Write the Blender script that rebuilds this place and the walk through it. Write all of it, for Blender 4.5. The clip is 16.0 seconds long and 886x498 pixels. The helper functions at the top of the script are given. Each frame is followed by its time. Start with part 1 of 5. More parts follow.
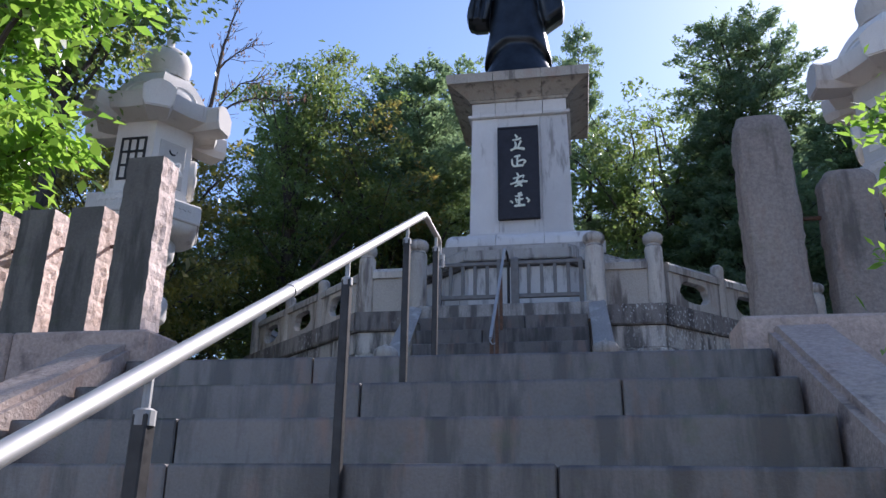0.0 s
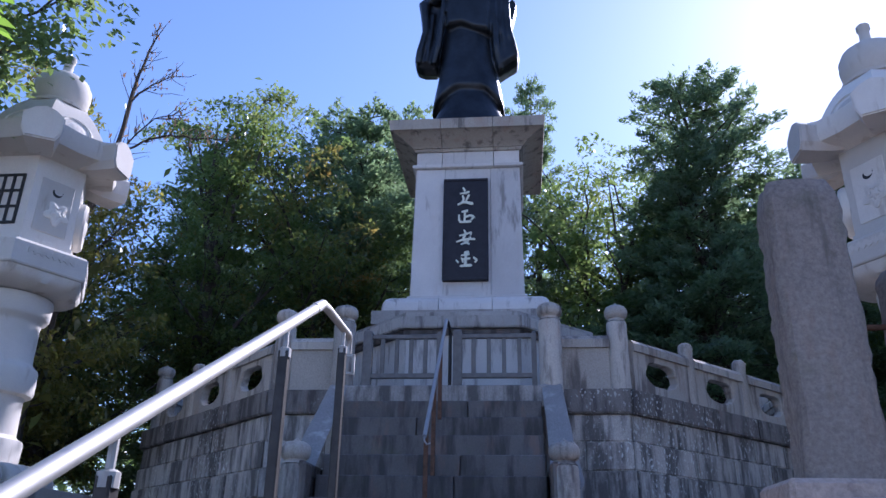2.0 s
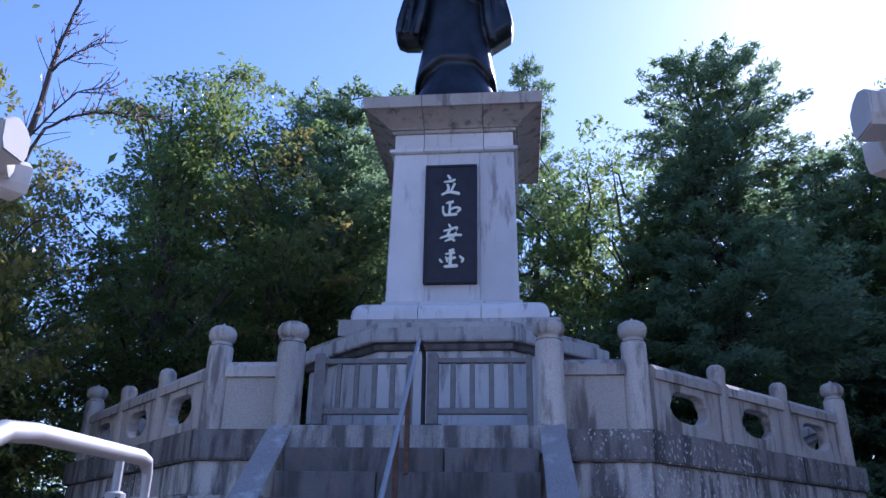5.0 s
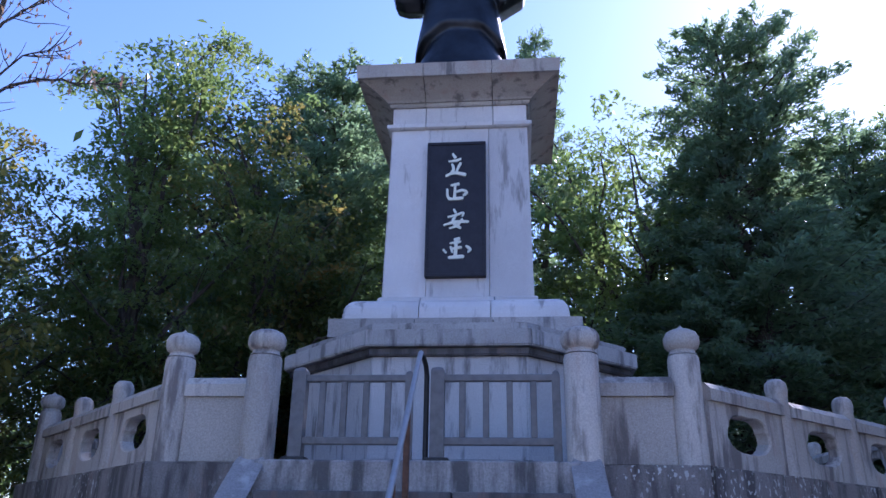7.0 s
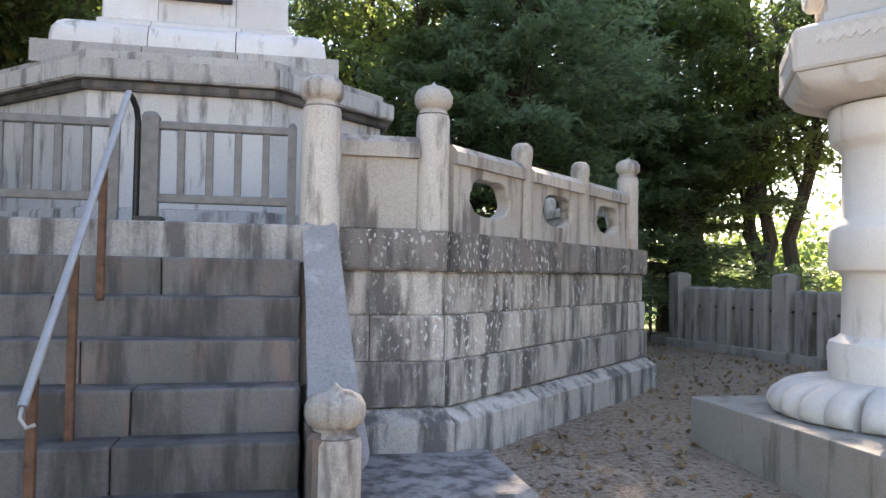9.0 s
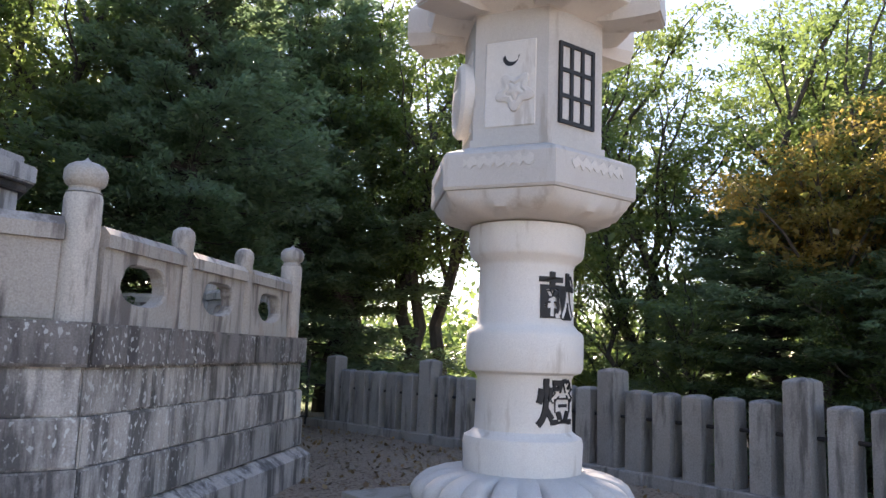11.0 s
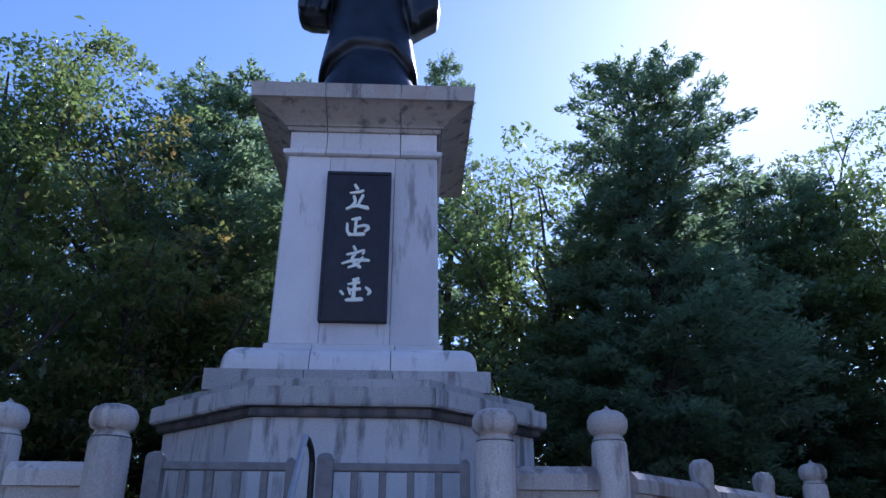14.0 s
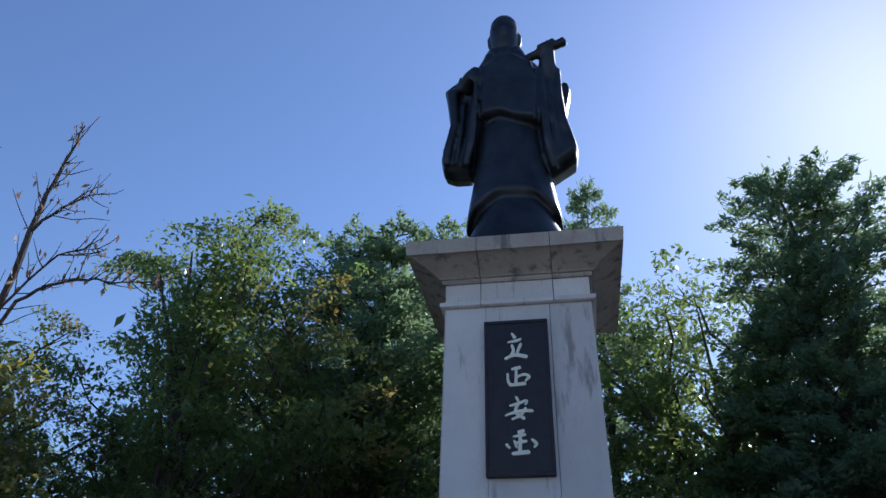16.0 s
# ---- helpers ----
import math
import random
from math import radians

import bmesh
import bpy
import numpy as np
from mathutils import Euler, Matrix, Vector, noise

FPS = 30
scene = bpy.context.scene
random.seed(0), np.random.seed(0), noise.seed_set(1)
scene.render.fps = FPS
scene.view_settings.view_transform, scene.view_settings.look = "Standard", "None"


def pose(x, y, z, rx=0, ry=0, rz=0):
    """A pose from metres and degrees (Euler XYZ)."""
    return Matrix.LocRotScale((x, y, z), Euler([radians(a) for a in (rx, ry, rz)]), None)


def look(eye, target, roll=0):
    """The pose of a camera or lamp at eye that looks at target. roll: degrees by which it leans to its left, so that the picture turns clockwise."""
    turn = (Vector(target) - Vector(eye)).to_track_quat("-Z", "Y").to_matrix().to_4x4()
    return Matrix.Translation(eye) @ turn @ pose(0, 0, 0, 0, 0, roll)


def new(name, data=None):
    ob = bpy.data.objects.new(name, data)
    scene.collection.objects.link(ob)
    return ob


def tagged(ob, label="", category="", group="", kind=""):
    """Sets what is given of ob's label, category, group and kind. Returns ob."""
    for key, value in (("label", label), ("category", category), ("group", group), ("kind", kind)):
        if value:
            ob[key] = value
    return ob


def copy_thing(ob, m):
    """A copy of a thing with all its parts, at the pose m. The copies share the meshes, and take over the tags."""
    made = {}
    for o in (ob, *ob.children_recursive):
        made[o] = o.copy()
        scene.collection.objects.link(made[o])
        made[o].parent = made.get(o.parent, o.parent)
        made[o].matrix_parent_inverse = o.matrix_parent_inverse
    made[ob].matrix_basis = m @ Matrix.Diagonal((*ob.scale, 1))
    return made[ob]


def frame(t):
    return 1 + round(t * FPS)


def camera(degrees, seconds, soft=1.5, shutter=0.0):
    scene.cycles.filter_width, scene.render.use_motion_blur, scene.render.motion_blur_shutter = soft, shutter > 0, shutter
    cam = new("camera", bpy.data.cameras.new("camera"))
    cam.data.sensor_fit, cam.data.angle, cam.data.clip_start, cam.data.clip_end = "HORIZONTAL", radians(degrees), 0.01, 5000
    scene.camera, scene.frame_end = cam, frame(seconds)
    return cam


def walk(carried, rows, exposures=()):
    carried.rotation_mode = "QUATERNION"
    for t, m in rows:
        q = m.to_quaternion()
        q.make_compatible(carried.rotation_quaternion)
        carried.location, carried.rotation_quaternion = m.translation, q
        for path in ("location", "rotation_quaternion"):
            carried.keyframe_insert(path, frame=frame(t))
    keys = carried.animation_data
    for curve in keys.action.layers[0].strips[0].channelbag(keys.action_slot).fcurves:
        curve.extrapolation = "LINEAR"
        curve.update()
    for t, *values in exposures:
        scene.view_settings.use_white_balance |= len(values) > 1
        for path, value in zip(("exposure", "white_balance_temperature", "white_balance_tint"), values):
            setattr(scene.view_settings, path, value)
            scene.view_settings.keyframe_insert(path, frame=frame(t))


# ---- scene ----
cam = camera(60.2, 16.0)
PATH = [
    (0, (0.154, 0.827, -0.688), (-0.179, 2.689, -0.037), 0.8),
    (0.5, (0.178, 1.145, -0.535), (-0.131, 3.006, 0.13), 0.9),
    (1, (0.209, 1.436, -0.374), (-0.06, 3.292, 0.321), 1.0),
    (1.5, (0.149, 1.698, -0.215), (-0.077, 3.543, 0.525), 1.1),
    (2, (0.096, 1.888, -0.111), (-0.096, 3.723, 0.662), 1.1),
    (2.5, (0.139, 2.151, -0.004), (-0.039, 3.982, 0.78), 0.9),
    (3, (0.13, 2.329, 0.081), (-0.05, 4.159, 0.866), 0.9),
    (3.5, (0.105, 2.587, 0.232), (-0.081, 4.419, 1.013), 0.9),
    (4, (0.158, 2.818, 0.343), (-0.03, 4.653, 1.118), 1.0),
    (6.3, (0.039, 3.926, 0.919), (-0.145, 5.779, 1.648), 0.9),
    (6.5, (0.009, 4.021, 0.975), (-0.173, 5.874, 1.706), 1.0),
    (7, (0.005, 4.278, 1.019), (-0.183, 6.138, 1.731), 1.0),
    (7.5, (0.001, 4.509, 1.161), (-0.195, 6.382, 1.834), 0.9),
    (8, (0.03, 4.712, 1.236), (-0.143, 6.643, 1.727), 0.8),
    (8.5, (0.109, 4.757, 1.249), (0.155, 6.746, 1.452), 0.8),
    (9, (0.211, 4.775, 1.22), (0.616, 6.732, 1.278), 1.0),
    (9.5, (0.247, 4.769, 1.211), (0.964, 6.636, 1.247), 1.4),
    (10, (0.217, 4.771, 1.271), (1.176, 6.525, 1.311), 1.4),
    (10.2, (0.219, 4.771, 1.287), (1.247, 6.485, 1.34), 1.3),
    (12.3, (0.108, 4.847, 1.447), (1.337, 6.27, 2.129), 0.5),
    (12.5, (0.074, 4.885, 1.444), (1.289, 6.307, 2.15), 0.4),
    (13, (-0.025, 4.919, 1.467), (1.003, 6.474, 2.191), -0.0),
    (13.5, (-0.028, 4.9, 1.509), (0.547, 6.674, 2.232), 0.0),
    (14, (-0.046, 4.87, 1.512), (0.027, 6.72, 2.268), 0.3),
    (14.5, (-0.062, 4.842, 1.523), (-0.25, 6.626, 2.407), 0.6),
    (15, (-0.072, 4.78, 1.654), (-0.321, 6.5, 2.644), 0.8),
    (15.5, (-0.062, 4.75, 1.709), (-0.351, 6.442, 2.736), 1.0),
    (16, (-0.126, 4.684, 1.749), (-0.426, 6.372, 2.78), 1.0),
]
walk(cam, [(t, look(e, g, r)) for t, e, g, r in PATH], exposures=[(0, 0.65, 5900, 22), (3.5, 0.65, 5000, 32), (7.6, 0.95, 5150, 33), (8.05, 1.25, 5300, 28), (8.55, 2.2, 7900, 20), (10.2, 2.1, 7900, 20), (12.3, 0.6, 5200, 34), (14.2, 0.5, 5000, 29), (15, 0.25, 5300, 22), (16, 0.1, 5500, 17)])

# ---- light ----
SUN_AZ, SUN_EL = 28.0, 36.5          # degrees right of +y, above the horizon
world = bpy.data.worlds.new("world")
scene.world = world
world.use_nodes = True
sky = world.node_tree.nodes.new("ShaderNodeTexSky")
sky.sky_type, sky.sun_disc = "NISHITA", False
sky.sun_elevation, sky.sun_rotation = radians(SUN_EL), radians(SUN_AZ)
sky.air_density, sky.dust_density, sky.ozone_density = 1.0, 0.28, 2.3
background = world.node_tree.nodes["Background"]
world.node_tree.links.new(sky.outputs[0], background.inputs[0])
background.inputs[1].default_value = 0.132
sun_way = Vector((math.sin(radians(SUN_AZ)) * math.cos(radians(SUN_EL)), math.cos(radians(SUN_AZ)) * math.cos(radians(SUN_EL)), math.sin(radians(SUN_EL))))
sun = new("sun", bpy.data.lights.new("sun", "SUN"))
sun.data.energy, sun.data.angle, sun.data.color = 5.0, radians(0.5), (1.0, 0.93, 0.82)
sun.matrix_world = look(sun_way * 60, (0, 0, 0))


# ---- materials ----
def nodes_of(name):
    m = bpy.data.materials.new(name)
    m.use_nodes = True
    return m, m.node_tree, m.node_tree.nodes["Principled BSDF"]


def noise_node(nt, scale, detail=4.0, rough=0.55, stretch=None, source="Position", apart=False):
    if source == "Position":
        coord = nt.nodes.new("ShaderNodeNewGeometry").outputs["Position"]
    else:
        coord = nt.nodes.new("ShaderNodeTexCoord").outputs["Object"]
    mp = nt.nodes.new("ShaderNodeMapping")
    mp.inputs["Scale"].default_value = stretch or (1, 1, 1)
    nt.links.new(coord, mp.inputs["Vector"])
    if apart:
        shift = nt.nodes.new("ShaderNodeMath")
        shift.operation = "MULTIPLY"
        shift.inputs[1].default_value = 23.0
        nt.links.new(nt.nodes.new("ShaderNodeObjectInfo").outputs["Random"], shift.inputs[0])
        nt.links.new(shift.outputs[0], mp.inputs["Location"])
    n = nt.nodes.new("ShaderNodeTexNoise")
    n.inputs["Scale"].default_value, n.inputs["Detail"].default_value, n.inputs["Roughness"].default_value = scale, detail, rough
    nt.links.new(mp.outputs[0], n.inputs["Vector"])
    return n.outputs[0]


def ramp_node(nt, fac, lo, hi, a=0.0, b=1.0):
    r = nt.nodes.new("ShaderNodeMapRange")
    r.inputs[1].default_value, r.inputs[2].default_value, r.inputs[3].default_value, r.inputs[4].default_value = lo, hi, a, b
    nt.links.new(fac, r.inputs[0])
    return r.outputs[0]


def mix_node(nt, fac, a, b, blend="MIX"):
    m = nt.nodes.new("ShaderNodeMix")
    m.data_type, m.blend_type = "RGBA", blend
    for slot, v in ((m.inputs[0], fac), (m.inputs[6], a), (m.inputs[7], b)):
        if isinstance(v, (int, float)):
            slot.default_value = v
        elif isinstance(v, tuple):
            slot.default_value = (*v, 1)
        else:
            nt.links.new(v, slot)
    return m.outputs[2]


def bump_node(nt, bsdf, height, strength=0.3, distance=0.01):
    b = nt.nodes.new("ShaderNodeBump")
    b.inputs["Strength"].default_value, b.inputs["Distance"].default_value = strength, distance
    nt.links.new(height, b.inputs["Height"])
    nt.links.new(b.outputs[0], bsdf.inputs["Normal"])


def stone_mat(name, light, dark, stain, stain_cover=0.5, lichen=0.0, moss=0.0, rough=0.85, grain=90.0, relief=0.4, streak=True, rust=0.0, speck=0.45, tones=(0.80, 1.14)):
    m, nt, bsdf = nodes_of(name)
    big = ramp_node(nt, noise_node(nt, 2.2, 5), 0.35, 0.68)
    col = mix_node(nt, big, light, dark)
    fine = noise_node(nt, grain, 3, 0.7)
    col = mix_node(nt, speck, col, mix_node(nt, ramp_node(nt, fine, 0.3, 0.7), tuple(c * 0.55 for c in dark), tuple(min(1, c * 1.2) for c in light)), "MIX")
    if rust:
        rst = ramp_node(nt, noise_node(nt, 5, 4, 0.6, (1.2, 1.2, 0.35)), 0.56, 0.75, 0, rust)
        col = mix_node(nt, rst, col, (0.30, 0.13, 0.07))
    st = ramp_node(nt, noise_node(nt, 4.5, 6, 0.62, (1.6, 1.6, 0.28) if streak else (1, 1, 1), apart=True), 0.66 - 0.28 * stain_cover, 0.72 - 0.16 * stain_cover, 0, 0.82)
    col = mix_node(nt, st, col, stain)
    if moss:
        ms = ramp_node(nt, noise_node(nt, 7, 5), 0.58, 0.72, 0, moss)
        col = mix_node(nt, ms, col, (0.07, 0.09, 0.035))
    if lichen:
        spot = ramp_node(nt, noise_node(nt, 40, 2.0, 0.45, (1, 1, 0.62)), 0.60, 0.65)
        area = ramp_node(nt, noise_node(nt, 1.1, 3), 0.44, 0.56, 0, lichen)
        mul = nt.nodes.new("ShaderNodeMath")
        mul.operation = "MULTIPLY"
        nt.links.new(spot, mul.inputs[0])
        nt.links.new(area, mul.inputs[1])
        col = mix_node(nt, mul.outputs[0], col, (0.62, 0.63, 0.60))
    info = nt.nodes.new("ShaderNodeObjectInfo")
    tone = ramp_node(nt, info.outputs["Random"], 0, 1, tones[0], tones[1])
    hsv = nt.nodes.new("ShaderNodeHueSaturation")
    nt.links.new(tone, hsv.inputs["Value"])
    nt.links.new(col, hsv.inputs["Color"])
    nt.links.new(hsv.outputs[0], bsdf.inputs["Base Color"])
    bsdf.inputs["Roughness"].default_value = rough
    add = nt.nodes.new("ShaderNodeMath")
    nt.links.new(fine, add.inputs[0])
    nt.links.new(noise_node(nt, 14, 5), add.inputs[1])
    bump_node(nt, bsdf, add.outputs[0], relief, 0.008)
    return m


def plain_mat(name, colour, rough=0.5, metal=0.0, vary=0.25, scale=12.0, relief=0.1):
    m, nt, bsdf = nodes_of(name)
    n = noise_node(nt, scale, 5)
    nt.links.new(mix_node(nt, ramp_node(nt, n, 0.3, 0.7), tuple(c * (1 - vary) for c in colour), tuple(min(1, c * (1 + vary)) for c in colour)), bsdf.inputs["Base Color"])
    nt.links.new(ramp_node(nt, noise_node(nt, scale * 3, 4), 0.3, 0.7, max(0.03, rough - 0.1), min(1, rough + 0.12)), bsdf.inputs["Roughness"])
    bsdf.inputs["Metallic"].default_value = metal
    bump_node(nt, bsdf, n, relief, 0.004)
    return m


def leaf_mat(name, a, b, c, through_share=0.45, gloss=0.6):
    """Leaves: three tones leaf by leaf, part of the light passing through."""
    m, nt, bsdf = nodes_of(name)
    rnd = nt.nodes.new("ShaderNodeNewGeometry").outputs["Random Per Island"]
    col = mix_node(nt, ramp_node(nt, rnd, 0.0, 0.7), a, b)
    col = mix_node(nt, ramp_node(nt, noise_node(nt, 0.9, 3), 0.52, 0.7, 0, 0.8), col, c)
    nt.links.new(col, bsdf.inputs["Base Color"])
    bsdf.inputs["Roughness"].default_value = 0.33
    bsdf.inputs["Specular IOR Level"].default_value = gloss
    tr = nt.nodes.new("ShaderNodeBsdfTranslucent")
    nt.links.new(mix_node(nt, 1.0, col, (2.6, 2.55, 1.9), "MULTIPLY"), tr.inputs["Color"])
    mx = nt.nodes.new("ShaderNodeMixShader")
    mx.inputs[0].default_value = through_share
    nt.links.new(bsdf.outputs[0], mx.inputs[1])
    nt.links.new(tr.outputs[0], mx.inputs[2])
    nt.links.new(mx.outputs[0], nt.nodes["Material Output"].inputs["Surface"])
    return m


def bark_mat(name, a, b):
    m, nt, bsdf = nodes_of(name)
    n = noise_node(nt, 9, 6, 0.65, (2.2, 2.2, 0.4))
    nt.links.new(mix_node(nt, ramp_node(nt, n, 0.3, 0.7), a, b), bsdf.inputs["Base Color"])
    bsdf.inputs["Roughness"].default_value = 0.9
    bump_node(nt, bsdf, n, 0.7, 0.03)
    return m


WALL = stone_mat("wall_granite", (0.56, 0.525, 0.48), (0.38, 0.35, 0.32), (0.058, 0.055, 0.054), 0.80, lichen=0.95, rust=0.25)
COPING = stone_mat("coping_granite", (0.29, 0.265, 0.245), (0.18, 0.165, 0.155), (0.06, 0.055, 0.053), 0.75, lichen=0.9, rust=0.4)
RAILING = stone_mat("balustrade_granite", (0.53, 0.49, 0.43), (0.42, 0.385, 0.34), (0.12, 0.10, 0.092), 0.52, rust=0.4)
STEP = stone_mat("stair_granite", (0.175, 0.152, 0.138), (0.105, 0.09, 0.082), (0.046, 0.04, 0.038), 0.68, moss=0.35, rough=0.27, relief=0.22, rust=0.5, speck=0.22, tones=(0.92, 1.06))
THRESHOLD = stone_mat("threshold_granite", (0.36, 0.34, 0.32), (0.25, 0.235, 0.225), (0.05, 0.047, 0.045), 0.75, rust=0.15)
# stained stone of the upper steps; also paints the shadow under the pedestal cap
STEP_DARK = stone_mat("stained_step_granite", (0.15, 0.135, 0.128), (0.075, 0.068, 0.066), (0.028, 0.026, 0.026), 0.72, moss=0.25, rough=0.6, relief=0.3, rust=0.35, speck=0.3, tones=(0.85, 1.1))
PEDESTAL = stone_mat("pedestal_granite", (0.66, 0.65, 0.63), (0.55, 0.54, 0.53), (0.25, 0.235, 0.225), 0.32, grain=160, relief=0.15, rust=0.12)
CORNICE = stone_mat("cornice_granite", (0.46, 0.42, 0.36), (0.34, 0.31, 0.27), (0.12, 0.11, 0.10), 0.45, rust=0.3)
DRUM = stone_mat("drum_granite", (0.62, 0.61, 0.59), (0.50, 0.485, 0.47), (0.14, 0.13, 0.125), 0.48)
LANTERN = stone_mat("lantern_granite", (0.70, 0.665, 0.61), (0.60, 0.565, 0.51), (0.46, 0.41, 0.35), 0.22, grain=200, relief=0.2, rust=0.08)
LANTERN_BASE = stone_mat("lantern_base_granite", (0.40, 0.375, 0.33), (0.29, 0.275, 0.24), (0.17, 0.16, 0.13), 0.5, grain=150, relief=0.2)
# post fronts are coloured darker as shade, their split sides paler as sunlight
SAWN_SHADED = stone_mat("sawn_granite", (0.15, 0.14, 0.12), (0.095, 0.09, 0.078), (0.05, 0.05, 0.042), 0.5, speck=0.25, grain=70, relief=0.4, moss=0.3)
SPLIT_SUNLIT = stone_mat("split_granite", (0.74, 0.60, 0.52), (0.56, 0.43, 0.37), (0.26, 0.19, 0.16), 0.30, grain=45, relief=1.0, streak=False, rust=0.2)
CAPSTONE = stone_mat("cap_granite", (0.46, 0.45, 0.43), (0.34, 0.33, 0.315), (0.13, 0.125, 0.12), 0.5, rust=0.15)
WORN = stone_mat("weathered_granite", (0.30, 0.255, 0.22), (0.20, 0.17, 0.15), (0.10, 0.085, 0.075), 0.4, grain=60, relief=0.7, rust=0.3, moss=0.2)
ROUGH = stone_mat("rough_granite", (0.50, 0.40, 0.34), (0.36, 0.28, 0.24), (0.15, 0.12, 0.11), 0.30, grain=45, relief=1.0, streak=False, rust=0.35)
FENCE = stone_mat("fence_granite", (0.34, 0.32, 0.295), (0.23, 0.215, 0.20), (0.09, 0.085, 0.08), 0.5, grain=70, relief=0.6)
LEANING = stone_mat("smooth_grey_granite", (0.30, 0.29, 0.285), (0.21, 0.205, 0.20), (0.42, 0.41, 0.40), 0.35, grain=80, relief=0.25, streak=False)
GATE = plain_mat("grey_painted_metal", (0.15, 0.145, 0.14), 0.6, 0.0, 0.2, 20)
STEEL = plain_mat("brushed_steel", (0.44, 0.44, 0.43), 0.66, 1.0, 0.04, 6, 0.0)
DARK_STEEL = plain_mat("dark_bronze_steel", (0.035, 0.033, 0.032), 0.5, 0.3, 0.3, 25)
RUST_STEEL = plain_mat("rusty_steel", (0.12, 0.06, 0.035), 0.7, 0.2, 0.4, 22)
BRONZE = plain_mat("patinated_bronze", (0.028, 0.034, 0.042), 0.42, 0.7, 0.4, 3.5, 0.2)
PLAQUE = plain_mat("dark_bronze_plaque", (0.022, 0.02, 0.024), 0.5, 0.4, 0.25, 10)
WHITE = plain_mat("white_inlay", (0.72, 0.74, 0.62), 0.7, 0.0, 0.06, 30)
BLACK = plain_mat("black_paint", (0.012, 0.012, 0.012), 0.6, 0.0, 0.3, 30)
BARK = bark_mat("grey_brown_bark", (0.035, 0.028, 0.022), (0.10, 0.085, 0.07))
LEAF_DARK = leaf_mat("cypress_foliage", (0.075, 0.12, 0.075), (0.115, 0.16, 0.10), (0.09, 0.13, 0.10), 0.62, 0.8)
LEAF_MID = leaf_mat("broad_leaf_green", (0.075, 0.12, 0.045), (0.12, 0.165, 0.06), (0.14, 0.16, 0.06), 0.5)
LEAF_BROWN = leaf_mat("turning_leaves", (0.07, 0.105, 0.035), (0.12, 0.14, 0.045), (0.22, 0.13, 0.05), 0.48)
LEAF_BRIGHT = leaf_mat("fresh_leaf_green", (0.08, 0.16, 0.025), (0.14, 0.23, 0.04), (0.17, 0.24, 0.05), 0.6)
LEAF_YELLOW = leaf_mat("yellow_leaves", (0.11, 0.125, 0.035), (0.18, 0.165, 0.045), (0.09, 0.11, 0.035), 0.45)
LEAF_ORANGE = leaf_mat("orange_leaves", (0.19, 0.155, 0.05), (0.26, 0.185, 0.06), (0.11, 0.14, 0.045), 0.55)
LEAF_RED = leaf_mat("withering_leaves", (0.15, 0.085, 0.06), (0.19, 0.14, 0.10), (0.22, 0.08, 0.05), 0.3)


def ground_mat():
    m, nt, bsdf = nodes_of("leaf_strewn_gravel")
    col = mix_node(nt, ramp_node(nt, noise_node(nt, 0.8, 5), 0.35, 0.65), (0.21, 0.145, 0.10), (0.32, 0.235, 0.165))
    fine = noise_node(nt, 34, 4, 0.7)
    col = mix_node(nt, ramp_node(nt, fine, 0.42, 0.66), col, (0.40, 0.34, 0.27))
    col = mix_node(nt, ramp_node(nt, noise_node(nt, 22, 3), 0.56, 0.66), col, (0.10, 0.065, 0.04))
    far = nt.nodes.new("ShaderNodeSeparateXYZ")
    nt.links.new(nt.nodes.new("ShaderNodeNewGeometry").outputs["Position"], far.inputs[0])
    grass = ramp_node(nt, far.outputs[1], 17.5, 20.0)
    col = mix_node(nt, grass, col, mix_node(nt, ramp_node(nt, noise_node(nt, 3, 4), 0.35, 0.65), (0.10, 0.15, 0.03), (0.19, 0.21, 0.06)))
    nt.links.new(col, bsdf.inputs["Base Color"])
    bsdf.inputs["Roughness"].default_value = 0.95
    add = nt.nodes.new("ShaderNodeMath")
    nt.links.new(fine, add.inputs[0])
    nt.links.new(noise_node(nt, 6, 4), add.inputs[1])
    bump_node(nt, bsdf, add.outputs[0], 0.9, 0.03)
    return m


GROUND = ground_mat()
LITTER = leaf_mat("fallen_leaves", (0.14, 0.08, 0.04), (0.27, 0.18, 0.09), (0.30, 0.25, 0.17), 0.1, 0.2)


# ---- building blocks ----
def mesh_of(name, bm, material, smooth=False):
    me = bpy.data.meshes.new(name)
    bm.normal_update()
    bm.to_mesh(me)
    bm.free()
    me.materials.append(material)
    if smooth:
        me.shade_smooth()
        me.set_sharp_from_angle(angle=radians(38))
    return me


def thing(name, label, category, group="", kind="", at=(0, 0, 0)):
    ob = new(name)
    ob.empty_display_size = 0.2
    ob.location = at
    return tagged(ob, label, category, group, kind)


def part(name, bm, material, parent=None, label="", smooth=False):
    ob = new(name, mesh_of(name, bm, material, smooth))
    ob.parent = parent
    return tagged(ob, label)


def again(ob, m, parent=None):
    """Another piece on the same mesh."""
    o = new(ob.name.split(".")[0], ob.data)
    o.parent = parent if parent else ob.parent
    o.matrix_basis = m
    return o


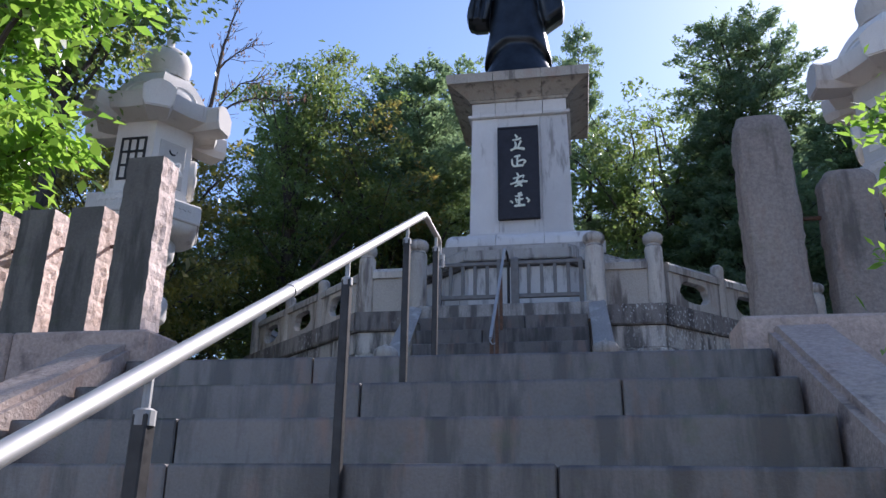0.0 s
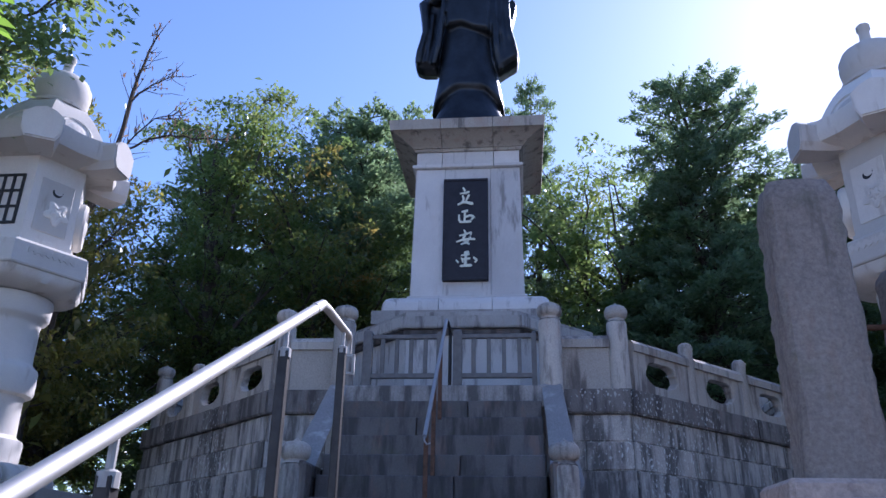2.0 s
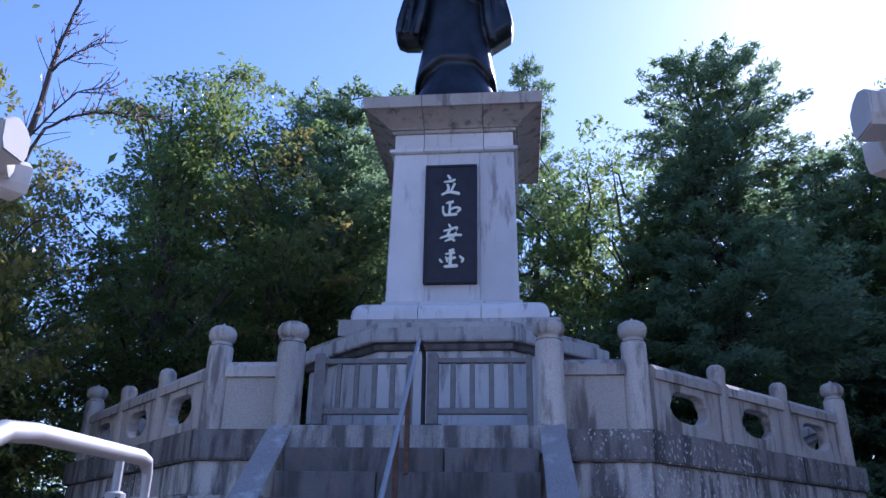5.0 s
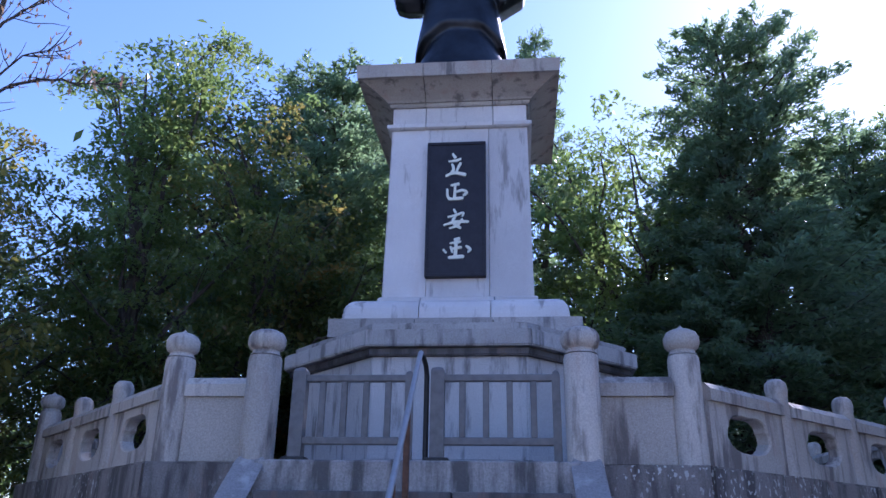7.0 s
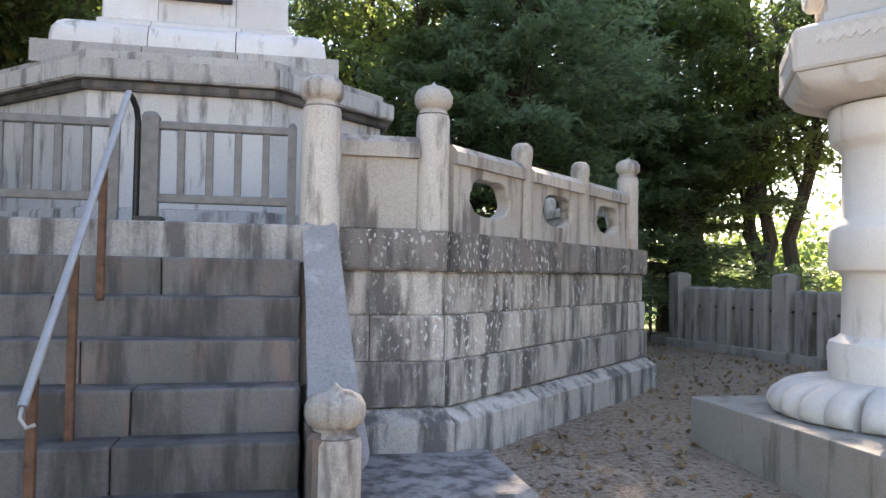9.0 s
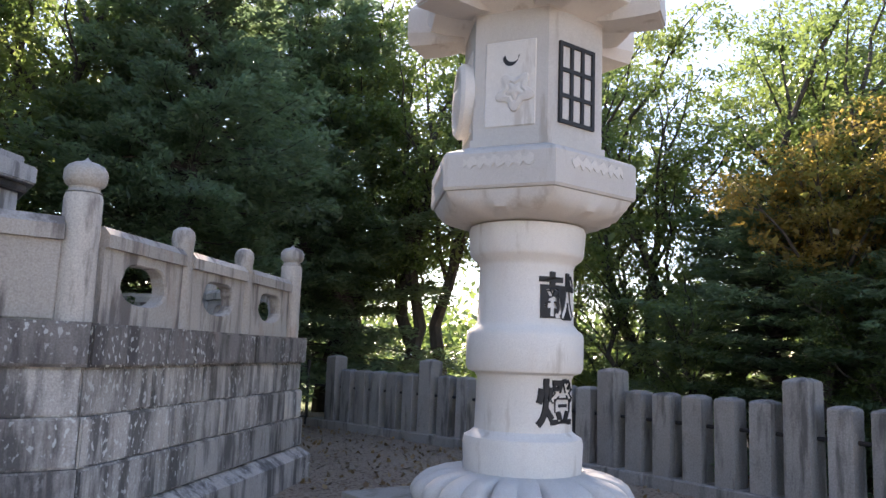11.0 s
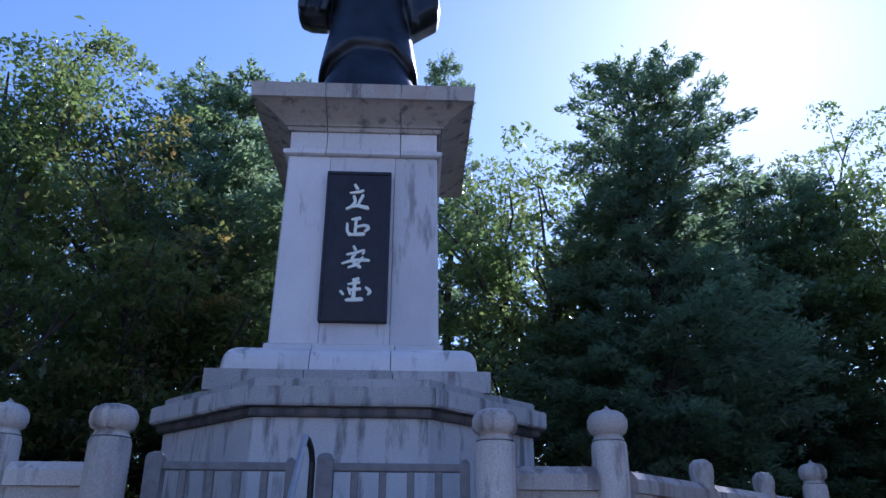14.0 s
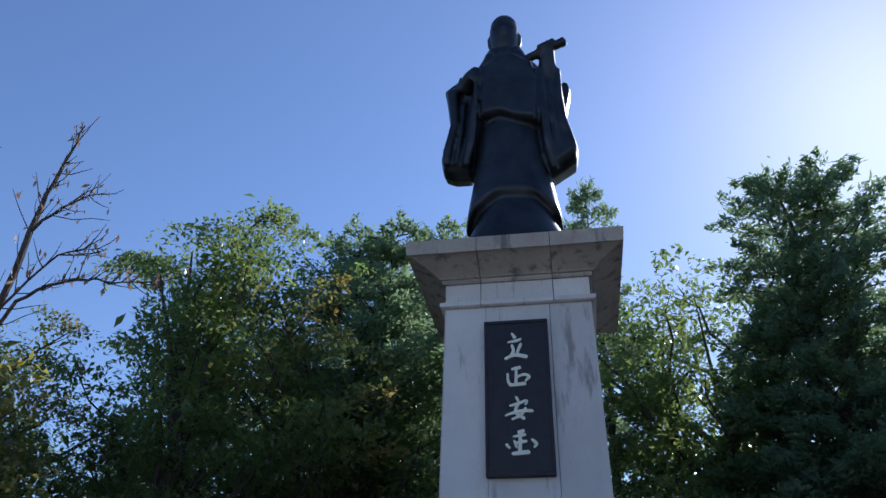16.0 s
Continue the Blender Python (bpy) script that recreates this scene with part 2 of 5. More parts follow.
def block(x0, x1, y0, y1, z0, z1, bevel=0.0, bm=None, segments=1):
    b = bm or bmesh.new()
    vs = bmesh.ops.create_cube(b, size=1)["verts"]
    for v in vs:
        v.co = Vector(((x0 + x1) / 2 + v.co.x * (x1 - x0), (y0 + y1) / 2 + v.co.y * (y1 - y0), (z0 + z1) / 2 + v.co.z * (z1 - z0)))
    if bevel:
        bmesh.ops.bevel(b, geom=list({e for v in vs for e in v.link_edges}), offset=bevel, segments=segments, affect="EDGES", profile=0.6)
    return b


def rings(loops, closed_ends=True, bm=None):
    """A skin over loops of equal numbers of points."""
    b = bm or bmesh.new()
    rows = [[b.verts.new(p) for p in loop] for loop in loops]
    n = len(rows[0])
    for lo, hi in zip(rows, rows[1:]):
        for i in range(n):
            b.faces.new((lo[i], lo[(i + 1) % n], hi[(i + 1) % n], hi[i]))
    if closed_ends:
        b.faces.new(rows[0][::-1])
        b.faces.new(rows[-1])
    return b


def circle(r, z, n=24, cx=0.0, cy=0.0, turn=0.0, ry=None):
    return [(cx + r * math.cos(turn + 2 * math.pi * i / n), cy + (ry or r) * math.sin(turn + 2 * math.pi * i / n), z) for i in range(n)]


def lathe(profile, n=24, bm=None, turn=0.0, cx=0.0, cy=0.0):
    return rings([circle(r, z, n, cx, cy, turn) for z, r in profile], bm=bm)


def square(half, z, cx=0.0, cy=0.0):
    return [(cx - half, cy - half, z), (cx + half, cy - half, z), (cx + half, cy + half, z), (cx - half, cy + half, z)]


def pipe(points, radius, n=10, bm=None):
    """A round bar along points."""
    pts = [Vector(p) for p in points]
    loops = []
    for i, p in enumerate(pts):
        way = (pts[min(i + 1, len(pts) - 1)] - pts[max(i - 1, 0)]).normalized()
        side = way.cross(Vector((0.31, 0.11, 0.94))).normalized()
        up = side.cross(way)
        r = radius[i] if isinstance(radius, (list, tuple)) else radius
        loops.append([p + side * r * math.cos(2 * math.pi * k / n) + up * r * math.sin(2 * math.pi * k / n) for k in range(n)])
    return rings(loops, bm=bm)


def split_stones(bm, cuts, axis, gap, name, material, parent, bevel=0.006):
    """Cuts a solid at planes across an axis (0 x, 1 y), and makes each slab a stone of its own."""
    edges = [-1e3] + list(cuts) + [1e3]
    made = []
    for lo, hi in zip(edges, edges[1:]):
        b = bm.copy()
        for at, sign in ((lo + gap / 2, -1), (hi - gap / 2, 1)):
            if abs(at) > 900:
                continue
            co, no = Vector((0, 0, 0)), Vector((0, 0, 0))
            co[axis], no[axis] = at, sign
            geom = b.verts[:] + b.edges[:] + b.faces[:]
            cut = bmesh.ops.bisect_plane(b, geom=geom, plane_co=co, plane_no=no, clear_outer=True)
            bmesh.ops.holes_fill(b, edges=[e for e in cut["geom_cut"] if isinstance(e, bmesh.types.BMEdge)])
        if b.faces:
            made.append(part(name, b, material, parent))
    bm.free()
    return made


def wobble(bm, amount, scale=8.0):
    for v in bm.verts:
        v.co += noise.noise_vector(v.co * scale) * amount
    return bm


def settle(ob, base):
    """Moves a thing's origin to its base, its parts staying where they are."""
    base = Vector(base)
    ob.location = base
    for child in ob.children:
        child.location -= base
    return ob


def letters(name, text, size, depth, m, material, parent, bold=0.0, wrap=0.0):
    """Raised characters, centred, in the plane of m."""
    cu = bpy.data.curves.new(name, "FONT")
    cu.body, cu.size, cu.extrude, cu.offset = text, size, depth, bold
    cu.align_x, cu.align_y = "CENTER", "CENTER"
    tmp = new("tmp", cu)
    me = bpy.data.meshes.new_from_object(tmp.evaluated_get(bpy.context.evaluated_depsgraph_get()))
    bpy.data.objects.remove(tmp)
    me.name = name
    if wrap:
        for v in me.vertices:
            v.co.z -= wrap - math.sqrt(max(0.0, wrap * wrap - v.co.x * v.co.x))
    me.materials.clear()
    me.materials.append(material)
    ob = new(name, me)
    ob.parent, ob.matrix_basis = parent, m
    return ob


AX = -0.595                                   # the monument's axis
PLAZA = 0.17                                  # ground beside the platform
STAIR_TOP, TREAD, RISE, STEPS = 4.18, 0.35, 0.18, 11
LANDING = -0.015                              # height of the top step
STAIR_L, STAIR_R = -2.02, 0.985
LOW = LANDING - RISE * STEPS
STAIR_END = STAIR_TOP - TREAD * STEPS


def ground_height(x, y):
    if y < STAIR_TOP:
        return LANDING
    t = min(1.0, max(0.0, (y - STAIR_TOP - 0.6) / 4.6))
    return LANDING + (PLAZA - LANDING) * t * t * (3 - 2 * t)


# ---- ground ----
def build_ground():
    bm = bmesh.new()
    xs = [-400, -60, -20] + [-10 + 0.5 * i for i in range(41)] + [20, 60, 400]
    ys = [STAIR_TOP + 0.42] + [5 + 0.4 * i for i in range(32)] + [20, 26, 40, 80, 400]
    grid = []
    for y in ys:
        row = []
        for x in xs:
            z = ground_height(x, y)
            if y > 4.9:
                z += 0.018 * noise.noise(Vector((x * 0.9, y * 0.9, 3)))
            if y > 18:
                z -= min(1.2, (y - 18) * 0.06)
            row.append(bm.verts.new((x, y, z)))
        grid.append(row)
    for a, b in zip(grid, grid[1:]):
        for i in range(len(xs) - 1):
            bm.faces.new((a[i], a[i + 1], b[i + 1], b[i]))
    # the bank beside the stair and the lower ground
    for x0, x1 in ((-400, STAIR_L - 0.3), (STAIR_R + 0.3, 400)):
        v = [bm.verts.new(p) for p in ((x0, STAIR_TOP + 0.42, LANDING), (x1, STAIR_TOP + 0.42, LANDING), (x1, STAIR_END, LOW), (x0, STAIR_END, LOW))]
        bm.faces.new(v[::-1])
    v = [bm.verts.new(p) for p in ((-400, STAIR_END + 0.05, LOW), (400, STAIR_END + 0.05, LOW), (400, -400, LOW), (-400, -400, LOW))]
    bm.faces.new(v[::-1])
    ob = part("ground", bm, GROUND, None, smooth=True)
    return tagged(ob, "brown gravel and bare earth strewn with fallen leaves", "ground", kind="structure")


build_ground()


# ---- lower stair ----
def build_lower_stair():
    stair = thing("stair_1", "broad flight of worn dark granite steps", "stairs", kind="structure")
    rnd = random.Random(4)
    for i in range(STEPS + 1):
        z = LANDING - RISE * i
        y0 = STAIR_TOP - TREAD * i
        cuts = sorted(rnd.uniform(STAIR_L + 0.5, STAIR_R - 0.5) for _ in range(1 + i % 2))
        xs = [STAIR_L + 0.02] + cuts + [STAIR_R - 0.02]
        for a, b in zip(xs, xs[1:]):
            bm = block(a + 0.001, b - 0.001, y0 + rnd.uniform(-0.003, 0.003), y0 + TREAD + (0.1 if i else 0.26), z - RISE - 0.03, z + rnd.uniform(-0.002, 0.002), 0.014, segments=3)
            part("step_stone", wobble(bm, 0.005, 6), STEP, stair)
    return settle(stair, (AX, STAIR_END, LOW))


build_lower_stair()


def build_curb(name, x0, x1, label):
    """The sloping cheek stone beside the stair, with a rounded upper end."""
    b = bmesh.new()
    slope = RISE / TREAD
    prof = []
    prof.append((STAIR_TOP + 0.26, 0.0))
    for k in range(6):
        a = math.pi / 2 * k / 5
        prof.append((STAIR_TOP + 0.10 + 0.16 * math.cos(a), 0.0 + 0.10 * math.sin(a)))
    for k in range(1, 9):
        yy = STAIR_TOP + 0.10 - k * 0.5
        prof.append((yy, 0.10 - slope * (k * 0.5)))
    low = [(p[0], p[1] - 0.42) for p in prof[::-1]]
    outline = prof + low
    left = [b.verts.new((x0, p[0], p[1])) for p in outline]
    right = [b.verts.new((x1, p[0], p[1])) for p in outline]
    n = len(outline)
    for i in range(n):
        b.faces.new((left[i], left[(i + 1) % n], right[(i + 1) % n], right[i]))
    b.faces.new(left[::-1])
    b.faces.new(right)
    bmesh.ops.recalc_face_normals(b, faces=b.faces)
    bmesh.ops.bevel(b, geom=[e for e in b.edges if abs(e.verts[0].co.x - e.verts[1].co.x) < 1e-4], offset=0.03, segments=2, affect="EDGES")
    root = thing(name, label, "stair cheek", "cheek stones of the stair")
    part("cheek_stone", b, ROUGH, root)
    return settle(root, ((x0 + x1) / 2, STAIR_END, LOW))


build_curb("stair_cheek", STAIR_L - 0.27, STAIR_L, "pinkish granite sloping cheek stone beside the steps")
build_curb("stair_cheek", STAIR_R, STAIR_R + 0.27, "pinkish granite sloping cheek stone beside the steps")


# ---- stone posts at the head of the stair ----
def rough_post(w, d, h, seed, worn=False):
    """A post with sawn front and back and split, pitted sides; worn: weathered round on all sides."""
    b = bmesh.new()
    loops = []
    for k in range(27):
        z = h * k / 26
        f = 1 - 0.07 * k / 26
        if worn:
            f = 1 - 0.05 * k / 26 - (0.35 * ((k - 25) + 1) ** 2 * 0.12 if k > 24 else 0) + 0.03 * noise.noise(Vector((seed, 0, z * 3)))
        loop = []
        for (u, v) in ((-1, -1), (-0.33, -1), (0.33, -1), (1, -1), (1, -0.6), (1, -0.2), (1, 0.2), (1, 0.6), (1, 1), (0.33, 1), (-0.33, 1), (-1, 1), (-1, 0.6), (-1, 0.2), (-1, -0.2), (-1, -0.6)):
            p = Vector((u * w / 2 * f, v * d / 2 * f, z))
            if worn and abs(u) == 1 and abs(v) == 1:
                p.x, p.y = p.x * 0.86, p.y * 0.84
            slow = noise.noise_vector(Vector((p.x * 5 + seed, p.y * 5, p.z * 4)))
            rough = noise.noise_vector(Vector((p.x * 5 + seed, p.y * 26, p.z * 26)))
            side = 0.012 if abs(u) == 1 else 0.001
            loop.append(p + Vector((slow.x * 0.005 + rough.x * side * (1 if abs(v) < 1 else 0.5), slow.y * 0.004 + rough.y * (0.004 if abs(u) == 1 else 0.0), 0)))
        loops.append(loop)
    return rings(loops, bm=b)


def lit_split_faces(ob):
    """Split stone on the sides of a sawn post, its colour lightened to stand for sun."""
    ob.data.materials.append(SPLIT_SUNLIT)
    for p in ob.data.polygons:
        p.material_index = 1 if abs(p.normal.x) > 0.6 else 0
    return ob


def build_post_row(name, x_first, step, tall, low, count, y, label, wide=0.225, worn=False):
    row = thing(name, label, "stone fence", "stone fences at the stair head")
    deep = 0.20 if worn else 0.175
    dress = (lambda ob: ob) if worn else lit_split_faces
    stone = WORN if worn else SAWN_SHADED
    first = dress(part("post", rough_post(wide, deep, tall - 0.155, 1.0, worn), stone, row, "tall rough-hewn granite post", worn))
    shift = math.copysign((wide - 0.145) / 2, step)
    first.location = (x_first + shift, y, 0.155)
    proto = None
    for i in range(1, count):
        m = pose(x_first + shift + step * i, y, 0.155, 0, 0, 3 * (i % 3 - 1))
        if proto is None:
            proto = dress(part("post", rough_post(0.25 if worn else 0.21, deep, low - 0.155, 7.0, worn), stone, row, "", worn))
            proto.matrix_basis = m
        else:
            again(proto, m)
    far = x_first + step * (count - 1)
    a, b = min(x_first, far) - 0.16, max(x_first, far) + 0.16
    xs = [a + (b - a) * k / 4 for k in range(5)]
    for p, q in zip(xs, xs[1:]):
        part("base_stone", wobble(block(p + 0.002, q - 0.002, y - 0.15, y + 0.17, -0.12, 0.157, 0.015), 0.004), ROUGH, row)
    part("tie_bar", pipe([(x_first, y + 0.03, 0.668), (far, y + 0.03, 0.668)], 0.011, 8), RUST_STEEL, row, "thin rusty tie bar")
    return settle(row, (x_first, y, 0))


build_post_row("stone_fence", -2.098, -0.305, 1.145, 0.865, 10, 4.392, "fence of rough pinkish granite posts, first one taller")
build_post_row("stone_fence", 1.04, 0.36, 1.185, 0.87, 9, 4.47, "fence of weathered granite posts with a taller end post", 0.26, True)


# ---- lower handrail ----
def build_lower_rail():
    x, slope = -0.568, 0.516
    rail = thing("handrail", "round brushed steel handrail on dark steel posts, mid-stair", "handrail")
    top = Vector((x, 4.315, 0.716))
    foot = Vector((x, 0.2, top.z - slope * (top.y - 0.2)))
    part("rail", pipe([foot, top - Vector((0, 0.06, 0.06 * slope)), top, top + Vector((0, 0.07, 0.008)), (x, 4.72, 0.73), (x, 4.75, 0.724), (x, 4.762, 0.703), (x, 4.764, 0.66)], [0.0165, 0.0165, 0.0165, 0.0155, 0.0145, 0.013, 0.010, 0.009], 16), STEEL, rail, "brushed steel tube", True)
    for y in (0.85, 2.03, 3.11, 3.955, 4.65):
        zt = (top.z - slope * (top.y - y)) if y < top.y else 0.728
        zb = LANDING if y > STAIR_TOP else LANDING - RISE * math.ceil((STAIR_TOP - y) / TREAD)
        part("post", block(x - 0.014, x + 0.014, y - 0.017, y + 0.017, zb - 0.02, zt - 0.075, 0.003), DARK_STEEL, rail)
        part("bracket", pipe([(x, y, zt - 0.08), (x, y, zt - 0.008)], 0.008, 8), STEEL, rail, "steel bracket")
        part("collar", lathe([(zt - 0.095, 0.019), (zt - 0.07, 0.019), (zt - 0.066, 0.012)], 12, cx=x, cy=y), STEEL, rail)
    d = Vector((0, 1, slope)).normalized()
    for s in (0.10, 1.90):
        q = top - d * s
        part("sleeve", pipe([q, q + d * 0.05], 0.0185, 16), STEEL, rail, "steel joint sleeve")
    ring = bmesh.new()
    for dx in (-0.02, 0.02):
        block(x + dx - 0.005, x + dx + 0.005, 4.758, 4.770, 0.585, 0.655, bm=ring)
    block(x - 0.024, x + 0.024, 4.758, 4.770, 0.58, 0.59, bm=ring)
    block(x - 0.024, x + 0.024, 4.758, 4.770, 0.65, 0.66, bm=ring)
    part("end_loop", ring, STEEL, rail)
    return settle(rail, (x, 4.64, LANDING))


build_lower_rail()


# ---- octagonal platform ----
OC = Vector((AX, 13.08, 0))                   # the platform's middle
FLOOR = 1.447


def octagon(apothem, z, c=OC):
    r = apothem / math.cos(math.pi / 8)
    return [(c.x + r * math.cos(math.pi / 8 + k * math.pi / 4), c.y + r * math.sin(math.pi / 8 + k * math.pi / 4), z) for k in range(8)]


def side_pose(k, apothem, along, z, c=OC):
    """A pose on side k (0: the front, then to the right), its -y outwards, x along the side."""
    m = Matrix.Translation((c.x, c.y, 0)) @ Matrix.Rotation(k * math.pi / 4, 4, "Z")
    return m @ Matrix.Translation((along, -apothem, z))


def build_platform():
    plat = thing("platform", "octagonal granite block platform, stained and spotted with lichen", "platform")
    inner = rings([octagon(3.88, -0.2), octagon(3.88, FLOOR - 0.03)])
    part("core", inner, STEP, plat)
    rnd = random.Random(11)
    ap = 4.08
    courses = ((0.972, 1.217), (0.72, 0.969), (0.466, 0.717))
    for k in range(8):
        for row, (z0, z1) in enumerate(courses):
            batter = 0.022 * row
            a2 = ap + batter
            h2 = a2 * math.tan(math.pi / 8)
            n = 5
            xs = [-h2] + [-h2 + 2 * h2 * (i + 0.5 * (row % 2) + rnd.uniform(-0.16, 0.16)) / n for i in range(1, n)] + [h2]
            for a, b in zip(xs, xs[1:]):
                dep = 0.17 + rnd.uniform(-0.006, 0.006)
                bm = bmesh.new()
                # mitred at the corners
                e = 0.003
                t = math.tan(math.pi / 8)
                a_in = a + (0.15 * t if a == -h2 else 0)
                b_in = b - (0.15 * t if b == h2 else 0)
                pts = [(a + e, -dep + 0.17), (b - e, -dep + 0.17), (b_in - e, 0.15), (a_in + e, 0.15)]
                loops = [[(p[0], p[1], z) for p in pts] for z in (0, z1 - z0)]
                rings(loops, bm=bm)
                bmesh.ops.bevel(bm, geom=[ed for ed in bm.edges if all(v.co.y < 0.1 for v in ed.verts)], offset=0.012, segments=2, affect="EDGES")
                wobble(bm, 0.004, 7 + row)
                o = part("wall_stone", bm, WALL, plat)
                o.matrix_basis = side_pose(k, a2, 0, z0)
        # coping
        hc = (ap + 0.045) * math.tan(math.pi / 8)
        cuts = [-hc, -0.62 + rnd.uniform(-.1, .1), 0.5 + rnd.uniform(-.1, .1), hc]
        if k == 0:
            cuts = [-hc, -0.96, 0.96, hc]
        for a, b in zip(cuts, cuts[1:]):
            if k == 0 and a == -0.96:
                continue
            t = math.tan(math.pi / 8)
            pts = [(a + 0.002, 0), (b - 0.002, 0), (b - 0.002 - (0.5 * t if b == hc else 0), 0.5), (a + 0.002 + (0.5 * t if a == -hc else 0), 0.5)]
            bm = rings([[(p[0], p[1], z) for p in pts] for z in (0, 0.225)])
            bmesh.ops.bevel(bm, geom=[ed for ed in bm.edges if all(v.co.y < 0.1 for v in ed.verts)], offset=0.014, segments=2, affect="EDGES")
            o = part("coping_stone", wobble(bm, 0.004), COPING, plat)
            o.matrix_basis = side_pose(k, ap + 0.045, 0, 1.22)
        # plinth with a sloping top
        hp = (ap + 0.125) * math.tan(math.pi / 8)
        cuts = [-hp, -0.5 + rnd.uniform(-.2, .2), 0.65 + rnd.uniform(-.2, .2), hp]
        for a, b in zip(cuts, cuts[1:]):
            t = math.tan(math.pi / 8)
            i0, i1 = (0.3 * t if a == -hp else 0), (0.3 * t if b == hp else 0)
            prof = [(0, -0.1), (0, 0.205), (0.10, 0.275), (0.14, 0.283), (0.3, 0.283), (0.3, -0.1)]
            la = [(a + 0.003 + i0 * p[0] / 0.3, p[0], p[1]) for p in prof]
            lb = [(b - 0.003 - i1 * p[0] / 0.3, p[0], p[1]) for p in prof]
            o = part("plinth_stone", wobble(rings([la, lb]), 0.004), WALL, plat)
            o.matrix_basis = side_pose(k, ap + 0.125, 0, 0.18)
    # floor slabs in front of the gate
    part("floor_slab", block(-0.955 + AX, 0.955 + AX, 8.795, 9.52, FLOOR - 0.20, FLOOR, 0.01), THRESHOLD, plat, "stained threshold slab")
    return settle(plat, (OC.x, OC.y, PLAZA))


build_platform()


# ---- upper stair ----
def build_upper_stair():
    stair = thing("stair_2", "steep flight of dark stained granite steps up the platform", "stairs", kind="structure")
    rise, tread = 0.181, 0.192
    rnd = random.Random(6)
    for i in range(1, 8):
        z, y0 = FLOOR - rise * i, 8.80 - tread * i
        cut = AX + rnd.uniform(-0.4, 0.4)
        for a, b in ((AX - 0.883, cut), (cut, AX + 0.883)):
            part("step_stone", wobble(block(a + 0.002, b - 0.002, y0 + rnd.uniform(-.004, .004), y0 + tread + 0.2, z - rise - 0.02, z, 0.014, segments=3), 0.004), STEP_DARK, stair)
    # apron slabs at its foot
    for a, b in ((AX - 1.95, AX - 0.883), (AX + 0.883, AX + 1.95)):
        part("apron_slab", wobble(block(a, b, 8.05, 8.93, -0.05, 0.235, 0.015), 0.003), THRESHOLD, stair)
    part("landing_slab", wobble(block(AX - 1.1, AX + 1.1, 6.55, 7.36, -0.1, 0.155, 0.015), 0.003), THRESHOLD, stair)
    return settle(stair, (AX, 7.3, PLAZA))


build_upper_stair()


# ---- balustrade ----
def bulb(r, z, tip=True):
    """The turned head of a post: neck, onion and point."""
    prof = [(z, r * 0.95), (z + 0.018, r * 0.80), (z + 0.03, r * 0.80), (z + 0.045, r * 1.02), (z + 0.075, r * 1.13), (z + 0.115, r * 1.12), (z + 0.145, r * 0.95), (z + 0.162, r * 0.65)]
    prof += [(z + 0.170, r * 0.28), (z + 0.185, r * 0.10), (z + 0.195, 0.004)] if tip else [(z + 0.168, r * 0.3), (z + 0.170, 0.004)]
    return prof


def turned_post(name, r, h, parent, m, tip=True, n=20):
    shaft = part(name, lathe([(0, r * 1.02), (h * 0.5, r), (h - 0.03, r), (h - 0.006, r * 0.93), (h, r * 0.8)], n), RAILING, parent, smooth=True)
    shaft.matrix_basis = m
    head = part("post_head", lathe(bulb(r, h, tip), n), RAILING, shaft, "onion-shaped head", True)
    return shaft


def pierced_panel(width, height, thick):
    """A slab with a wide lobed opening."""
    w, h = width / 2, height
    n = 64
    hole, rim = [], []
    for i in range(n):
        a = 2 * math.pi * i / n
        c, s = math.cos(a), math.sin(a)
        lobe = 0.95 + 0.10 * abs(math.cos(2.5 * a + math.pi / 4)) if s > -0.25 else 1.0
        hole.append((0.245 * lobe * math.copysign(abs(c) ** 0.8, c), 0.56 * h + 0.118 * lobe * math.copysign(abs(s) ** 0.8, s)))
        f = min(w / max(abs(c), 1e-6), (0.44 * h if s > 0 else 0.56 * h) / max(abs(s), 1e-6))
        rim.append((f * c, 0.56 * h + f * s))
    # the rim's corners
    for cx0, cz0 in ((w, h), (-w, h), (-w, 0), (w, 0)):
        k = min(range(n), key=lambda q: (rim[q][0] - cx0) ** 2 + (rim[q][1] - cz0) ** 2)
        rim[k] = (cx0, cz0)
    t = thick / 2
    loops = [[(p[0], y, p[1]) for p in pts] for pts, y in ((hole, t), (rim, t), (rim, -t), ([(p[0] * 1.06, (p[1] - 0.56 * h) * 1.06 + 0.56 * h) for p in hole], -t), (hole, -t + 0.012), (hole, t))]
    b = rings(loops, closed_ends=False)
    bmesh.ops.remove_doubles(b, verts=b.verts, dist=1e-5)
    bmesh.ops.recalc_face_normals(b, faces=b.faces)
    return b


def rail_beam(width, thick, height):
    """A rail with a ridged top."""
    t = thick / 2
    prof = [(-t, 0), (t, 0), (t, height * 0.62), (t * 0.45, height), (-t * 0.45, height), (-t, height * 0.62)]
    return rings([[(x, p[0], p[1]) for p in prof] for x in (-width / 2, width / 2)])


